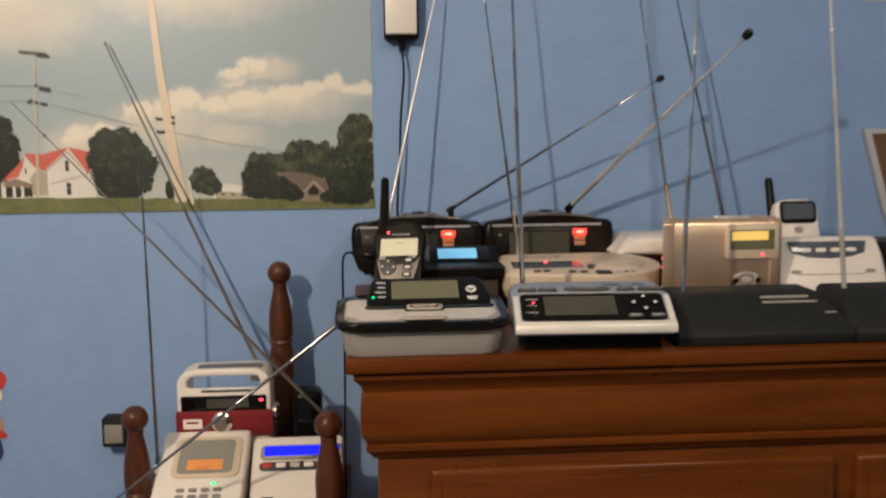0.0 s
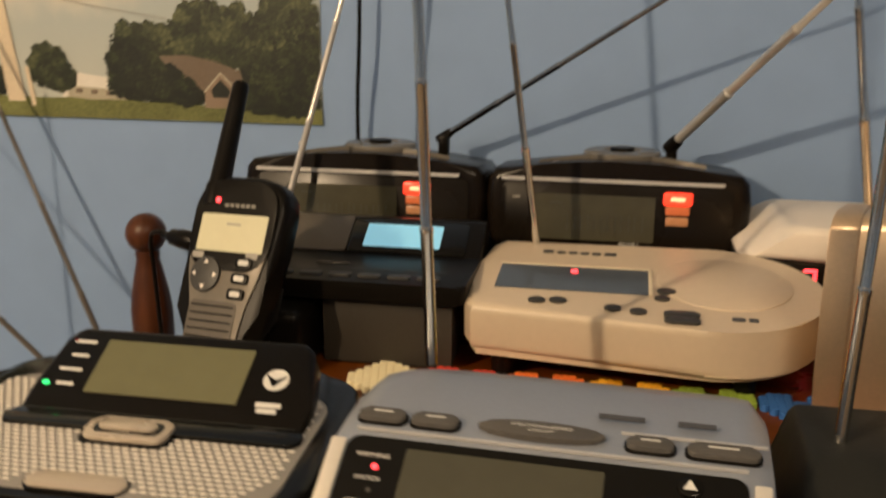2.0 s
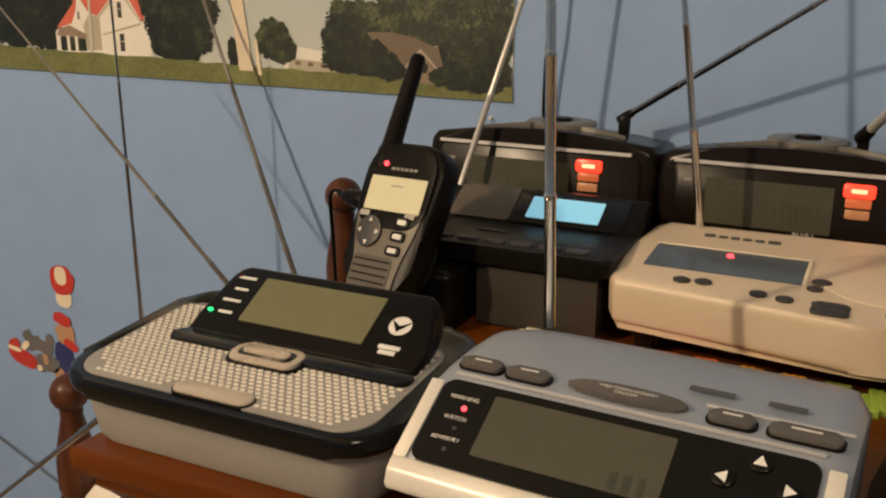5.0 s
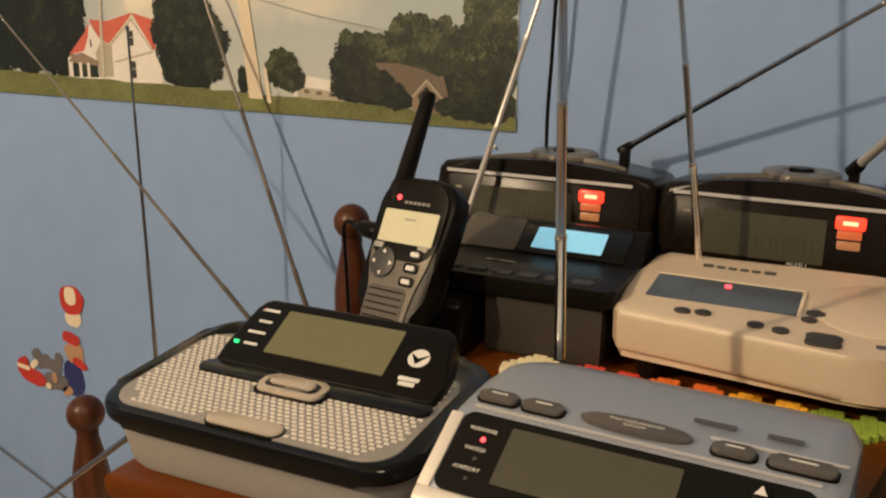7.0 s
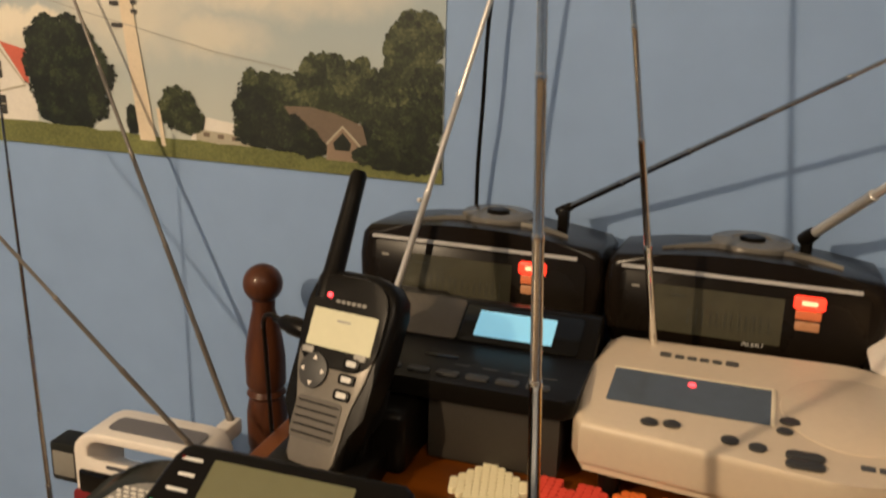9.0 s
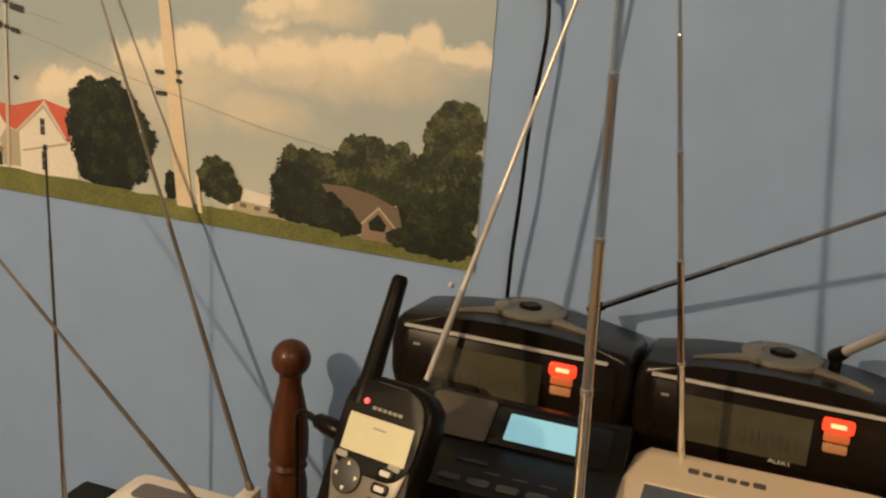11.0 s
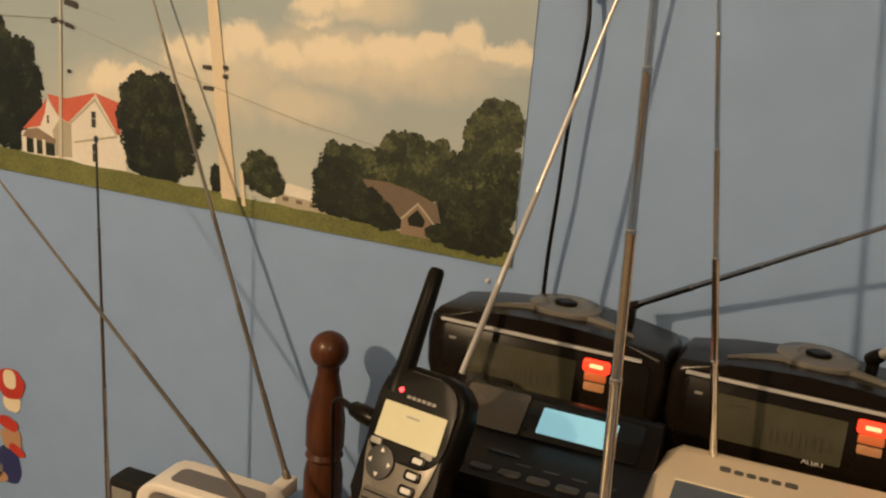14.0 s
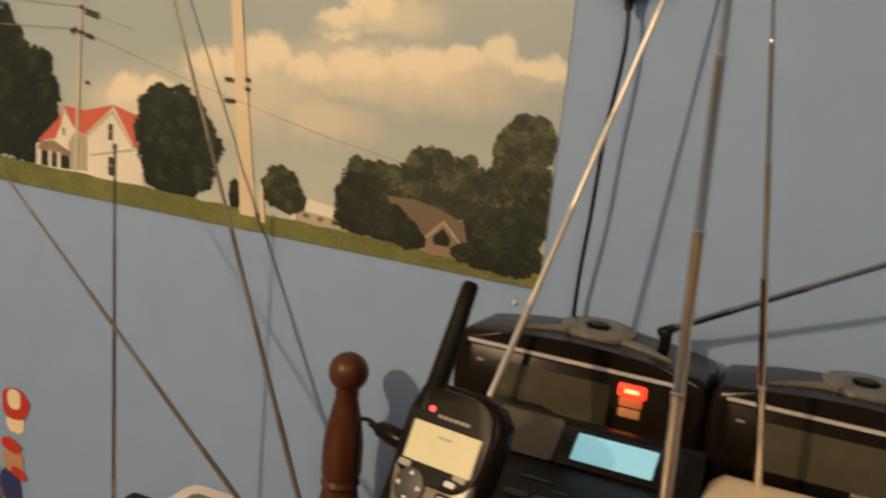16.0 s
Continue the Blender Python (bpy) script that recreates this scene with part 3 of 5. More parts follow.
for bx, by, ra, rb in ((-0.063, -0.046, 0.0056, 0.0038), (-0.0495, -0.0445, 0.0056, 0.0038), (-0.0145, -0.0515, 0.0054, 0.0045), (0.0015, -0.0545, 0.0054, 0.0045), (0.0195, -0.019, 0.0062, 0.0042), (0.0165, -0.031, 0.0050, 0.0034)):
    oval(r, "button", RT, bx, by, ra, rb, 0.0022, BUTTON, "dark grey oval button", 0.0078, 0.0007)
for by in (-0.0560, -0.0650):
    plate(r, "rocker_button", RT, 0.028, by, 0.022, 0.0082, 0.0026, BUTTON, 0.0038, "dark grey rocker button", 0.0076, 0.0008)
oval(r, "speaker_disc", RT, 0.0575, 0.002, 0.044, 0.046, 0.0012, BEIGE, "shallow round speaker cover", 0.0076, 0.0006)
for bx, ww in ((-0.0635, 0.0090), (-0.0540, 0.0075), (-0.0455, 0.0075), (-0.0370, 0.0075), (-0.0285, 0.0075), (-0.0185, 0.0100)):
    plate(r, "emblem_bar", RT, bx, 0.047 + (0.0006 if ww > 0.008 else 0), ww * 0.86, 0.0054 if ww < 0.008 else 0.0068, 0.0003, TAUPE, 0.0016, "", 0.0081)
for bx, ww in ((0.062, 0.008), (0.071, 0.006)):
    plate(r, "label_bar", RT, bx, -0.056, ww, 0.0055, 0.0003, DARKPRINT, 0.001, "", 0.0081)
antenna(r, (0.1162, 1.352, 1.150), (0.0544, 1.3323, 1.60), 0.0029, 0.0012, 6, foot=False)


# ---- two black clock radios against the wall ----
def clock_radio(cxx):
    k = thing("weather_clock_radio", (cxx, 1.44, DT), "black clock radio with red alert light and round top dial", "radio", "black clock radios by the wall")
    F = face_frame((cxx, 1.400, 1.164), X, (0, 0.10, 1))
    shell = [(-0.096, 0.0345), (-0.1015, 0.028), (-0.1035, 0.010), (-0.1015, -0.014), (-0.094, -0.036), (-0.082, -0.046), (0.082, -0.046), (0.094, -0.036), (0.1015, -0.014), (0.1035, 0.010), (0.1015, 0.028), (0.096, 0.0345),
             (0.060, 0.0388), (0.03, 0.0415), (0.0, 0.0425), (-0.03, 0.0415), (-0.060, 0.0388)]
    part("shell", outline(shell, -0.092, 0.0, 0.009, 4), BROWNBLACK, k, "rounded smoky black shell", F)
    part("pedestal", box(cxx - 0.070, cxx + 0.070, 1.412, 1.485, DT, 1.134, 0.004), BLACK, k)
    plate(k, "face", F, 0.0, -0.0015, 0.180, 0.052, 0.0012, SMOKEFACE, 0.007, "smoky dark brown face window", 0.0002, 0.0004)
    plate(k, "chrome_line", F, -0.004, 0.0272, 0.172, 0.0028, 0.0018, SILVER, 0.0008, "thin bright trim line", 0.0006)
    plate(k, "lcd", F, -0.0165, -0.002, 0.094, 0.036, 0.0005, LCDCLOCK, 0.001, "dim LCD with faint characters", 0.0014)
    for j in range(6):
        for sx, sy in ((-0.0030, 0.0032), (0.0030, 0.0032), (-0.0030, -0.0034), (0.0030, -0.0034)):
            plate(k, "segment", F, -0.034 + j * 0.0105 + sx, -0.006 + sy, 0.0012, 0.0056, 0.0001, LCDSEG, 0.0003, "", 0.00195)
    plate(k, "lcd_line", F, -0.046, 0.009, 0.010, 0.0018, 0.0001, LCDSEG, 0.0004, "", 0.00195)
    plate(k, "alert_light", F, 0.0475, 0.0155, 0.0220, 0.0102, 0.0030, REDLIT, 0.002, "lit red alert light", 0.0012, 0.0008)
    plate(k, "light_core", F, 0.0475, 0.0155, 0.0110, 0.0032, 0.0006, REDCORE, 0.001, "", 0.0042)
    plate(k, "light_bar", F, 0.0475, 0.0062, 0.0180, 0.0068, 0.0022, LENSORANGE, 0.001, "unlit orange light with a faint added glow", 0.0012, 0.0005)
    plate(k, "light_bar", F, 0.0475, -0.0020, 0.0170, 0.0068, 0.0022, LENSTAN, 0.001, "unlit amber light", 0.0012, 0.0005)
    plate(k, "small_mark", F, -0.078, 0.0125, 0.006, 0.0022, 0.0002, GREYPANEL, 0.0003, "", 0.0015)
    writing(k, "ALERT", F, 0.012, -0.0215, 0.0058, PRINT, 0.0016)
    T = Matrix.Translation((cxx + 0.003, 1.456, 1.2050))
    part("dial_ring", lathe([(0.0315, -0.004), (0.0315, 0.0010), (0.0300, 0.0022), (0.016, 0.0030), (0.0145, 0.0018), (0.001, 0.0018)], 36), DIALGREY, k, "round grey dial ring", T @ Matrix.Diagonal((1, 0.86, 1, 1)))
    oval(k, "dial_button", T, 0.0, -0.001, 0.0100, 0.0070, 0.0036, BLACK, "dark oval top button", 0.0016, 0.0012)
    for sg in (-1, 1):
        arc = [(sg * (0.020 + 0.046 * q), -0.0125 - 0.005 * q - 0.011 * q * q + 0.0042 * (1 - q)) for q in (0, 0.25, 0.5, 0.75, 1.0)]
        arc += [(sg * (0.020 + 0.046 * q), -0.0132 - 0.005 * q - 0.011 * q * q - 0.0042 * (1 - q)) for q in (1.0, 0.75, 0.5, 0.25, 0.0)]
        wing = outline(arc, -0.004, 0.0)
        for v in wing.verts:
            v.co.z -= 0.09 * max(0.0, abs(v.co.x) - 0.02) - 0.0012
        part("dial_wing", wing, DIALGREY, k, "curved grey trim", T)
    return k


k1 = clock_radio(-0.034)
k2 = clock_radio(0.1725)
for k, cxx in ((k1, -0.034), (k2, 0.1587)):
    part("antenna_mount", box(cxx + 0.0525, cxx + 0.0615, 1.461, 1.471, 1.196, 1.214, 0.002), BLACK, k, "black swivel mount")
antenna(k1, (0.022, 1.468, 1.212), (0.3265, 1.352, 1.411), 0.0028, 0.0012, 6, 0.0048, DARKCHROME)
antenna(k2, (0.216, 1.463, 1.212), (0.3994, 1.2015, 1.460), 0.0040, 0.0014, 5, 0.0060, BRIGHTROD)

# ---- black radio with a lit cyan display, in front of the clock radio ----
b = thing("desktop_scanner_radio", (0.012, 1.31, DT), "black desktop radio with lit cyan display", "radio")
part("base", outline([(-0.018, 1.245), (0.071, 1.245), (0.067, 1.350), (-0.014, 1.350)], DT, 1.1365, 0.004, 3), DUSKGREY, b, "dark grey lower body")
BF = face_frame((0.010, 1.237, 1.1360), X, (0, 1, 0.004))
part("deck", outline(shifted(rounded(0.142, 0.074, 0.006), 0.0, 0.037), 0.0, 0.013, 0.003, 3), BLACK, b, "flat black control deck", BF)
part("housing", extrude([(1.302, 1.138), (1.304, 1.1475), (1.3405, 1.1680), (1.352, 1.1670), (1.354, 1.136)], -0.073, 0.080, 0.002), BLACK, b, "raised black rear housing")
BL = face_frame((0.0205, 1.3055, 1.1486), X, (0, 0.039, 0.0225))
plate(b, "display_surround", BL, 0.004, 0.0190, 0.088, 0.034, 0.0010, GLOSSBLACK, 0.003, "glossy black display surround", 0.0, 0.0004)
plate(b, "lcd", BL, 0.0, 0.0195, 0.0575, 0.0235, 0.0005, BLUELCD, 0.0008, "lit cyan LCD screen", 0.0011)
plate(b, "side_panel", BL, -0.0660, 0.0205, 0.050, 0.037, 0.0012, SIDEGREY, 0.003, "brownish grey flat panel", 0.0, 0.0004)
plate(b, "slot", BF, -0.030, 0.040, 0.024, 0.0040, 0.0008, GLOSSBLACK, 0.001, "", 0.0129)
for j in range(6):
    plate(b, "key", BF, -0.058 + j * 0.0205, 0.0135, 0.0155, 0.0075, 0.0016, BUTTON, 0.002, "small black key", 0.0128, 0.0005)
for j in range(4):
    plate(b, "label_bar", BF, -0.012 + j * 0.020, 0.0300, 0.011, 0.0022, 0.0002, BUTTON, 0.0004, "", 0.0131)
antenna(b, (-0.0915, 1.3736, 1.158), (0.0185, 1.4910, 1.620), 0.0027, 0.0012, 6, mat=BRIGHTROD, foot=False)
part("antenna_arm", box(-0.098, -0.050, 1.330, 1.390, 1.138, 1.156, 0.004), BLACK, b)

# ---- handheld weather radio leaning in its stand ----
h = thing("handheld_radio", (-0.07, 1.19, DT), "black and grey handheld weather radio with lit screen", "radio")
HF0 = face_frame((-0.068, 1.2165, 1.183), (0.051, -0.012, 0.002), (0.0005, 0.0115, 0.0215))
HF = HF0 @ Matrix.Diagonal((0.90, 0.97, 0.78, 1))
body = [(-0.0375, 0.029), (-0.0400, 0.018), (-0.0395, -0.010), (-0.0355, -0.030), (-0.0285, -0.050), (-0.026, -0.066), (-0.025, -0.090), (-0.020, -0.096), (0.020, -0.096), (0.025, -0.090), (0.026, -0.066), (0.0285, -0.050), (0.0355, -0.030), (0.0395, -0.010), (0.0400, 0.018), (0.0375, 0.029), (0.029, 0.0370), (0.014, 0.0408), (-0.014, 0.0408), (-0.029, 0.0370)]
part("shell", outline(body, -0.029, -0.001, 0.007, 4), BLACK, h, "black rubbery shell", HF)
part("face_plate", outline([(x * 0.84, y * 0.93 - 0.001) for x, y in body], -0.003, 0.0010, 0.0012), FACEGREY, h, "grey face plate", HF)
part("screen_surround", outline(shifted(rounded(0.070, 0.062, 0.020, 7), 0.0, 0.0055), 0.0006, 0.0018, 0.0006), BLACK, h, "black screen surround", HF)
plate(h, "lcd", HF, 0.001, 0.0, 0.0570, 0.0255, 0.0005, LCDPALE, 0.001, "pale lit LCD screen", 0.0018)
plate(h, "lcd_line", HF, 0.001, 0.006, 0.012, 0.0014, 0.0001, TUBGREY, 0.0003, "", 0.00235)
oval(h, "led", HF, -0.0165, 0.0222, 0.0019, 0.0019, 0.0014, REDLED, "lit red indicator", 0.0018)
for j in range(6):
    plate(h, "emblem_bar", HF, -0.0085 + j * 0.0046, 0.0190, 0.0034, 0.0022, 0.0003, GREYPANEL, 0.0005, "", 0.0018)
oval(h, "direction_pad", HF, -0.0145, -0.0290, 0.0125, 0.0120, 0.0028, BUTTON, "round black direction pad", 0.0010, 0.0010)
for a in range(4):
    ang = radians(90 * a)
    tri = [(-0.0145 + 0.0086 * math.cos(ang) + 0.0021 * math.cos(ang + radians(120 * q)), -0.0290 + 0.0082 * math.sin(ang) + 0.0021 * math.sin(ang + radians(120 * q))) for q in range(3)]
    part("arrow", outline(tri, 0.0038, 0.0041), WHITE, h, "pale arrow mark", HF)
for j in range(3):
    plate(h, "key", HF, 0.0165 - j * 0.001, -0.0195 - j * 0.0105, 0.0135, 0.0072, 0.0026, BLACK, 0.002, "black key", 0.0009, 0.0006)
    plate(h, "key_mark", HF, 0.0165 - j * 0.001, -0.0195 - j * 0.0105, 0.0085, 0.0036, 0.0003, PRINT, 0.001, "", 0.0034)
for kx in (-0.024, 0.022):
    plate(h, "soft_key", HF, kx, -0.0160 if kx < 0 else -0.0145, 0.010, 0.0042, 0.0012, TUBGREY, 0.001, "", 0.0018, 0.0004)
plate(h, "speaker", HF, -0.003, -0.060, 0.040, 0.028, 0.0006, SIDEGREY, 0.004, "dark ribbed speaker", 0.0010)
for j in range(5):
    plate(h, "speaker_rib", HF, -0.003, -0.0495 - j * 0.0052, 0.036, 0.0012, 0.0006, BLACK, 0.0005, "", 0.0015)
part("stub_antenna", lathe([(0.0086, -0.010), (0.0086, 0.004), (0.0072, 0.008), (0.0060, 0.062), (0.0058, 0.078), (0.0046, 0.081), (0.0005, 0.0815)], 20), BLACK, h, "stubby black rubber antenna",
     along((-0.087, 1.240, 1.204), (-0.084, 1.286, 1.278)))
part("stand", box(-0.105, -0.035, 1.150, 1.215, DT, 1.106, 0.003), BLACK, h, "black cradle foot")
# black box added to keep the gap behind the handheld dark
part("gap_box", box(-0.100, -0.024, 1.214, 1.318, DT, 1.132, 0.006, 3), BLACK, h, "added black box that darkens the gap")
part("stand_back", extrude([(1.196, 1.10), (1.214, 1.10), (1.246, 1.17), (1.232, 1.17)], -0.100, -0.045, 0.002), BLACK, h)
part("plug", lathe([(0.005, 0), (0.0068, 0.003), (0.0068, 0.017), (0.0058, 0.020), (0.0058, 0.024), (0.003, 0.028), (0.002, 0.034)], 16), BLACK, h, "black power plug", along((-0.100, 1.236, 1.170), (-0.134, 1.246, 1.172)))
part("cable", tube([(-0.126, 1.244, 1.1725), (-0.136, 1.247, 1.1735), (-0.144, 1.251, 1.167), (-0.146, 1.256, 1.14), (-0.146, 1.262, 1.06), (-0.147, 1.272, 0.97), (-0.150, 1.290, 0.87), (-0.150, 1.300, 0.795)], 0.0016), BLACK, h, "thin black power cable")

# ---- champagne metal radio ----
c = thing("desktop_radio", (0.372, 1.255, DT), "champagne brushed metal radio with yellow lit display", "radio")
C0, C1, CY = 0.290, 0.458, 1.200
CT = LV + 0.122
part("case", extrude([(CY + 0.004, DT + 0.004), (CY - 0.002, LV + 0.03), (CY - 0.003, LV + 0.07), (CY - 0.002, CT - 0.008), (CY + 0.002, CT - 0.0025), (CY + 0.008, CT), (CY + 0.030, CT - 0.001), (CY + 0.112, CT - 0.028), (CY + 0.114, DT + 0.004)], C0 + 0.004, C1 - 0.004, 0.0, 2, 0.38, 0.374), BRUSHED, c, "brushed champagne metal wrap")
for xa, xb in ((C0, C0 + 0.016), (C1 - 0.016, C1)):
    part("end_cap", extrude([(CY + 0.002, DT), (CY - 0.004, LV + 0.03), (CY - 0.0055, LV + 0.07), (CY - 0.004, CT - 0.006), (CY + 0.001, CT - 0.0005), (CY + 0.008, CT + 0.002), (CY + 0.030, CT + 0.001), (CY + 0.114, CT - 0.026), (CY + 0.116, DT)], xa, xb, 0.0012, 2, 0.38, 0.374), BRUSHED, c)
CF = face_frame((0.374, CY - 0.0035, LV + 0.06), X, (0, 0.006, 1))
plate(c, "display_frame", CF, 0.0410, 0.0310, 0.074, 0.047, 0.0035, CHAMPAGNEPALE, 0.003, "pale raised display frame", 0.0, 0.001)
plate(c, "lcd_well", CF, 0.0410, 0.0335, 0.062, 0.027, 0.0006, LCDGREEN, 0.001, "", 0.0034)
plate(c, "lcd", CF, 0.0375, 0.0390, 0.051, 0.0125, 0.0005, YELLOWLCD, 0.001, "lit yellow LCD", 0.0041)
oval(c, "led", CF, 0.0555, 0.0125, 0.0019, 0.0016, 0.0010, REDLED, "lit red indicator", 0.0034)
oval(c, "emblem", CF, 0.0350, -0.0215, 0.0190, 0.0105, 0.0014, SILVER, "oval metal emblem", 0.0, 0.0004)
oval(c, "emblem_ring", CF, 0.0350, -0.0215, 0.0145, 0.0080, 0.0006, BRUSHED, "", 0.0013)
oval(c, "emblem_centre", CF, 0.0350, -0.0215, 0.0075, 0.0042, 0.0012, SILVER, "", 0.0017, 0.0004)
for ex in (0.0195, 0.0505):
    oval(c, "emblem_stud", CF, ex, -0.0215, 0.0036, 0.0050, 0.0022, CHROME, "small chrome stud", 0.0013, 0.0006)
plate(c, "top_plate", face_frame((0.374, CY + 0.019, CT - 0.0006), X, (0, 1, -0.04)), 0.02, 0.0, 0.05, 0.018, 0.003, SILVER, 0.002, "", 0.0, 0.001)
antenna(c, (0.3363, 1.300, 1.190), (0.2714, 1.3017, 1.60), 0.0030, 0.0012, 6)

# ---- white clock radio half hidden behind ----
w = thing("clock_radio", (0.335, 1.40, DT), "white clock radio with red lit digits", "radio")
lid = outline([(0.258, 1.360), (0.270, 1.348), (0.345, 1.342), (0.430, 1.348), (0.440, 1.360), (0.440, 1.450), (0.258, 1.450)], 1.149, 1.174, 0.006, 3)
for v in lid.verts:
    if v.co.x < 0.30:
        v.co.x += (v.co.z - 1.149) * 1.45
part("lid", lid, WHITE, w, "white top shell with slanted side")
part("lower_case", box(0.262, 0.430, 1.352, 1.446, DT, 1.149, 0.004), BLACK, w, "dark display front")
WF = face_frame((0.333, 1.3515, 1.124), X, Z)
for sx, sy, ww, hh in ((-0.0200, 0.0175, 0.0090, 0.0024), (-0.0165, 0.0110, 0.0024, 0.0110), (-0.0165, -0.0020, 0.0024, 0.0110), (0.0080, 0.0175, 0.0090, 0.0024), (0.0080, 0.0045, 0.0090, 0.0024), (0.0115, 0.0110, 0.0024, 0.0110), (0.0115, -0.0020, 0.0024, 0.0110)):
    plate(w, "lit_segment", WF, sx, sy, ww, hh, 0.0008, REDLED, 0.0006, "lit red digit segment", 0.0)
antenna(w, (0.4713, 1.429, 1.150), (0.3712, 1.4263, 1.56), 0.0030, 0.0012, 6, 0, DARKCHROME)
part("antenna_bracket", box(0.425, 0.478, 1.420, 1.440, 1.140, 1.156, 0.003), WHITE, w)


# ---- charcoal wedge radios with antennas at a back corner ----
def wedge_radio(x0, antenna_tip, rod=None):
    q = thing("wedge_radio", (x0 + 0.10, 1.06, DT), "charcoal wedge-shaped desktop radio with antenna", "radio", "charcoal wedge radios")
    bm = extrude([(0.996, DT), (0.994, LV + 0.006), (0.999, LV + 0.011), (1.060, LV + 0.042), (1.070, LV + 0.0445), (1.118, LV + 0.0445), (1.122, LV + 0.040), (1.122, DT)], x0, x0 + 0.205, 0.0)
    for v in bm.verts:
        if v.co.z > LV + 0.02:
            v.co.x += -0.022 if v.co.x > x0 + 0.1 else 0.002
        elif v.co.x < x0 + 0.1:
            v.co.x -= 0.014
    bmesh.ops.bevel(bm, geom=[e for e in bm.edges if e.calc_face_angle(0) > radians(25)], offset=0.003, segments=2, profile=0.5, affect="EDGES")
    part("body", bm, CHARCOAL, q, "matte charcoal shell")
    QF = face_frame((x0 + 0.10, 0.999, LV + 0.0112), X, (0, 0.061, 0.031))
    plate(q, "label_bar", QF, 0.037, 0.062, 0.060, 0.0050, 0.0005, GREYPANEL, 0.001, "pale grey strip", 0.0)
    plate(q, "label_bar", QF, 0.040, 0.052, 0.068, 0.0045, 0.0005, GREYPANEL, 0.001, "pale grey strip", 0.0)
    plate(q, "small_mark", QF, 0.083, 0.030, 0.014, 0.0030, 0.0004, GREYPANEL, 0.001, "", 0.0)
    antenna(q, (x0 + 0.017, 1.078, LV + 0.043), antenna_tip, 0.0030, 0.0012, 6, mat=rod, foot=False)
    return q


wedge_radio(0.264, (0.3033, 1.1044, 1.58))
wedge_radio(0.472, (0.4485, 1.0865, 1.62), BRIGHTROD)

# ---- white radio with a dark arc of buttons ----
n = thing("weather_radio", (0.545, 1.26, DT), "white weather radio with dark arc of buttons", "radio", "weather radios on the chest")
part("body", extrude([(1.210, DT), (1.206, LV + 0.012), (1.212, LV + 0.030), (1.232, LV + 0.066), (1.250, LV + 0.086), (1.262, LV + 0.088), (1.315, LV + 0.080), (1.320, DT)], 0.462, 0.622, 0.006, 3), WHITE, n)
NF = face_frame((0.542, 1.222, LV + 0.048), X, (0, 0.030, 0.052))
arc = [(-0.058, 0.040), (-0.052, 0.022), (-0.030, 0.016), (0.0, 0.014), (0.030, 0.016), (0.052, 0.022), (0.058, 0.040)]
part("button_arc", outline(arc, 0.0003, 0.0022, 0.0006), LCDGREY, n, "dark curved button panel", NF)
for j in range(4):
    plate(n, "button", NF, -0.033 + 0.022 * j, 0.026, 0.015, 0.006, 0.0016, WHITE, 0.002, "small white button", 0.0020, 0.0005)
for sx in (-0.052, 0.056):
    oval(n, "side_mark", NF, sx, -0.006, 0.008, 0.003, 0.0006, GREYPANEL, "", 0.0004)
plate(n, "seam", NF, 0.0, -0.010, 0.100, 0.0012, 0.0004, GREYPANEL, 0.0005, "", 0.0)

# ---- white handheld radio standing behind it ----
o = thing("handheld_radio", (0.545, 1.345, DT), "white handheld radio with dark screen and stub antenna", "radio")
OF = face_frame((0.541, 1.332, 1.196), X, (0, 0.25, 1))
part("shell", outline([(-0.030, 0.030), (-0.034, 0.018), (-0.033, -0.02), (-0.036, -0.10), (0.036, -0.10), (0.033, -0.02), (0.034, 0.018), (0.030, 0.030), (0.018, 0.0355), (-0.018, 0.0355)], -0.024, 0.0, 0.006, 3), WHITE, o, "", OF)
plate(o, "screen_surround", OF, 0.001, 0.0150, 0.056, 0.034, 0.0012, BLACK, 0.007, "", 0.0, 0.0004)
plate(o, "lcd", OF, 0.001, 0.0165, 0.048, 0.024, 0.0005, LCDGREY, 0.003, "dark grey LCD screen", 0.0012)
oval(o, "key", OF, 0.0, -0.012, 0.007, 0.005, 0.002, TUBGREY, "", 0.0, 0.0006)
part("stub_antenna", lathe([(0.008, -0.08), (0.007, 0.0), (0.006, 0.052), (0.004, 0.056)], 14), BLACK, o, "stubby black antenna", along((0.513, 1.362, 1.206), (0.509, 1.372, 1.262)))
part("back_cover", box(0.528, 0.590, 1.372, 1.410, DT, 1.212, 0.008, 3), BLACK, o, "black rear body")
dk = thing("small_black_box", (0.645, 1.30, DT), "small black plastic box beside the white radio", "box")
part("case", box(0.632, 0.700, 1.25, 1.33, DT, 1.172, 0.006, 3), BLACK, dk)
part("face", box(0.638, 0.694, 1.2475, 1.252, 1.11, 1.16, 0.001), LCDDARK, dk)

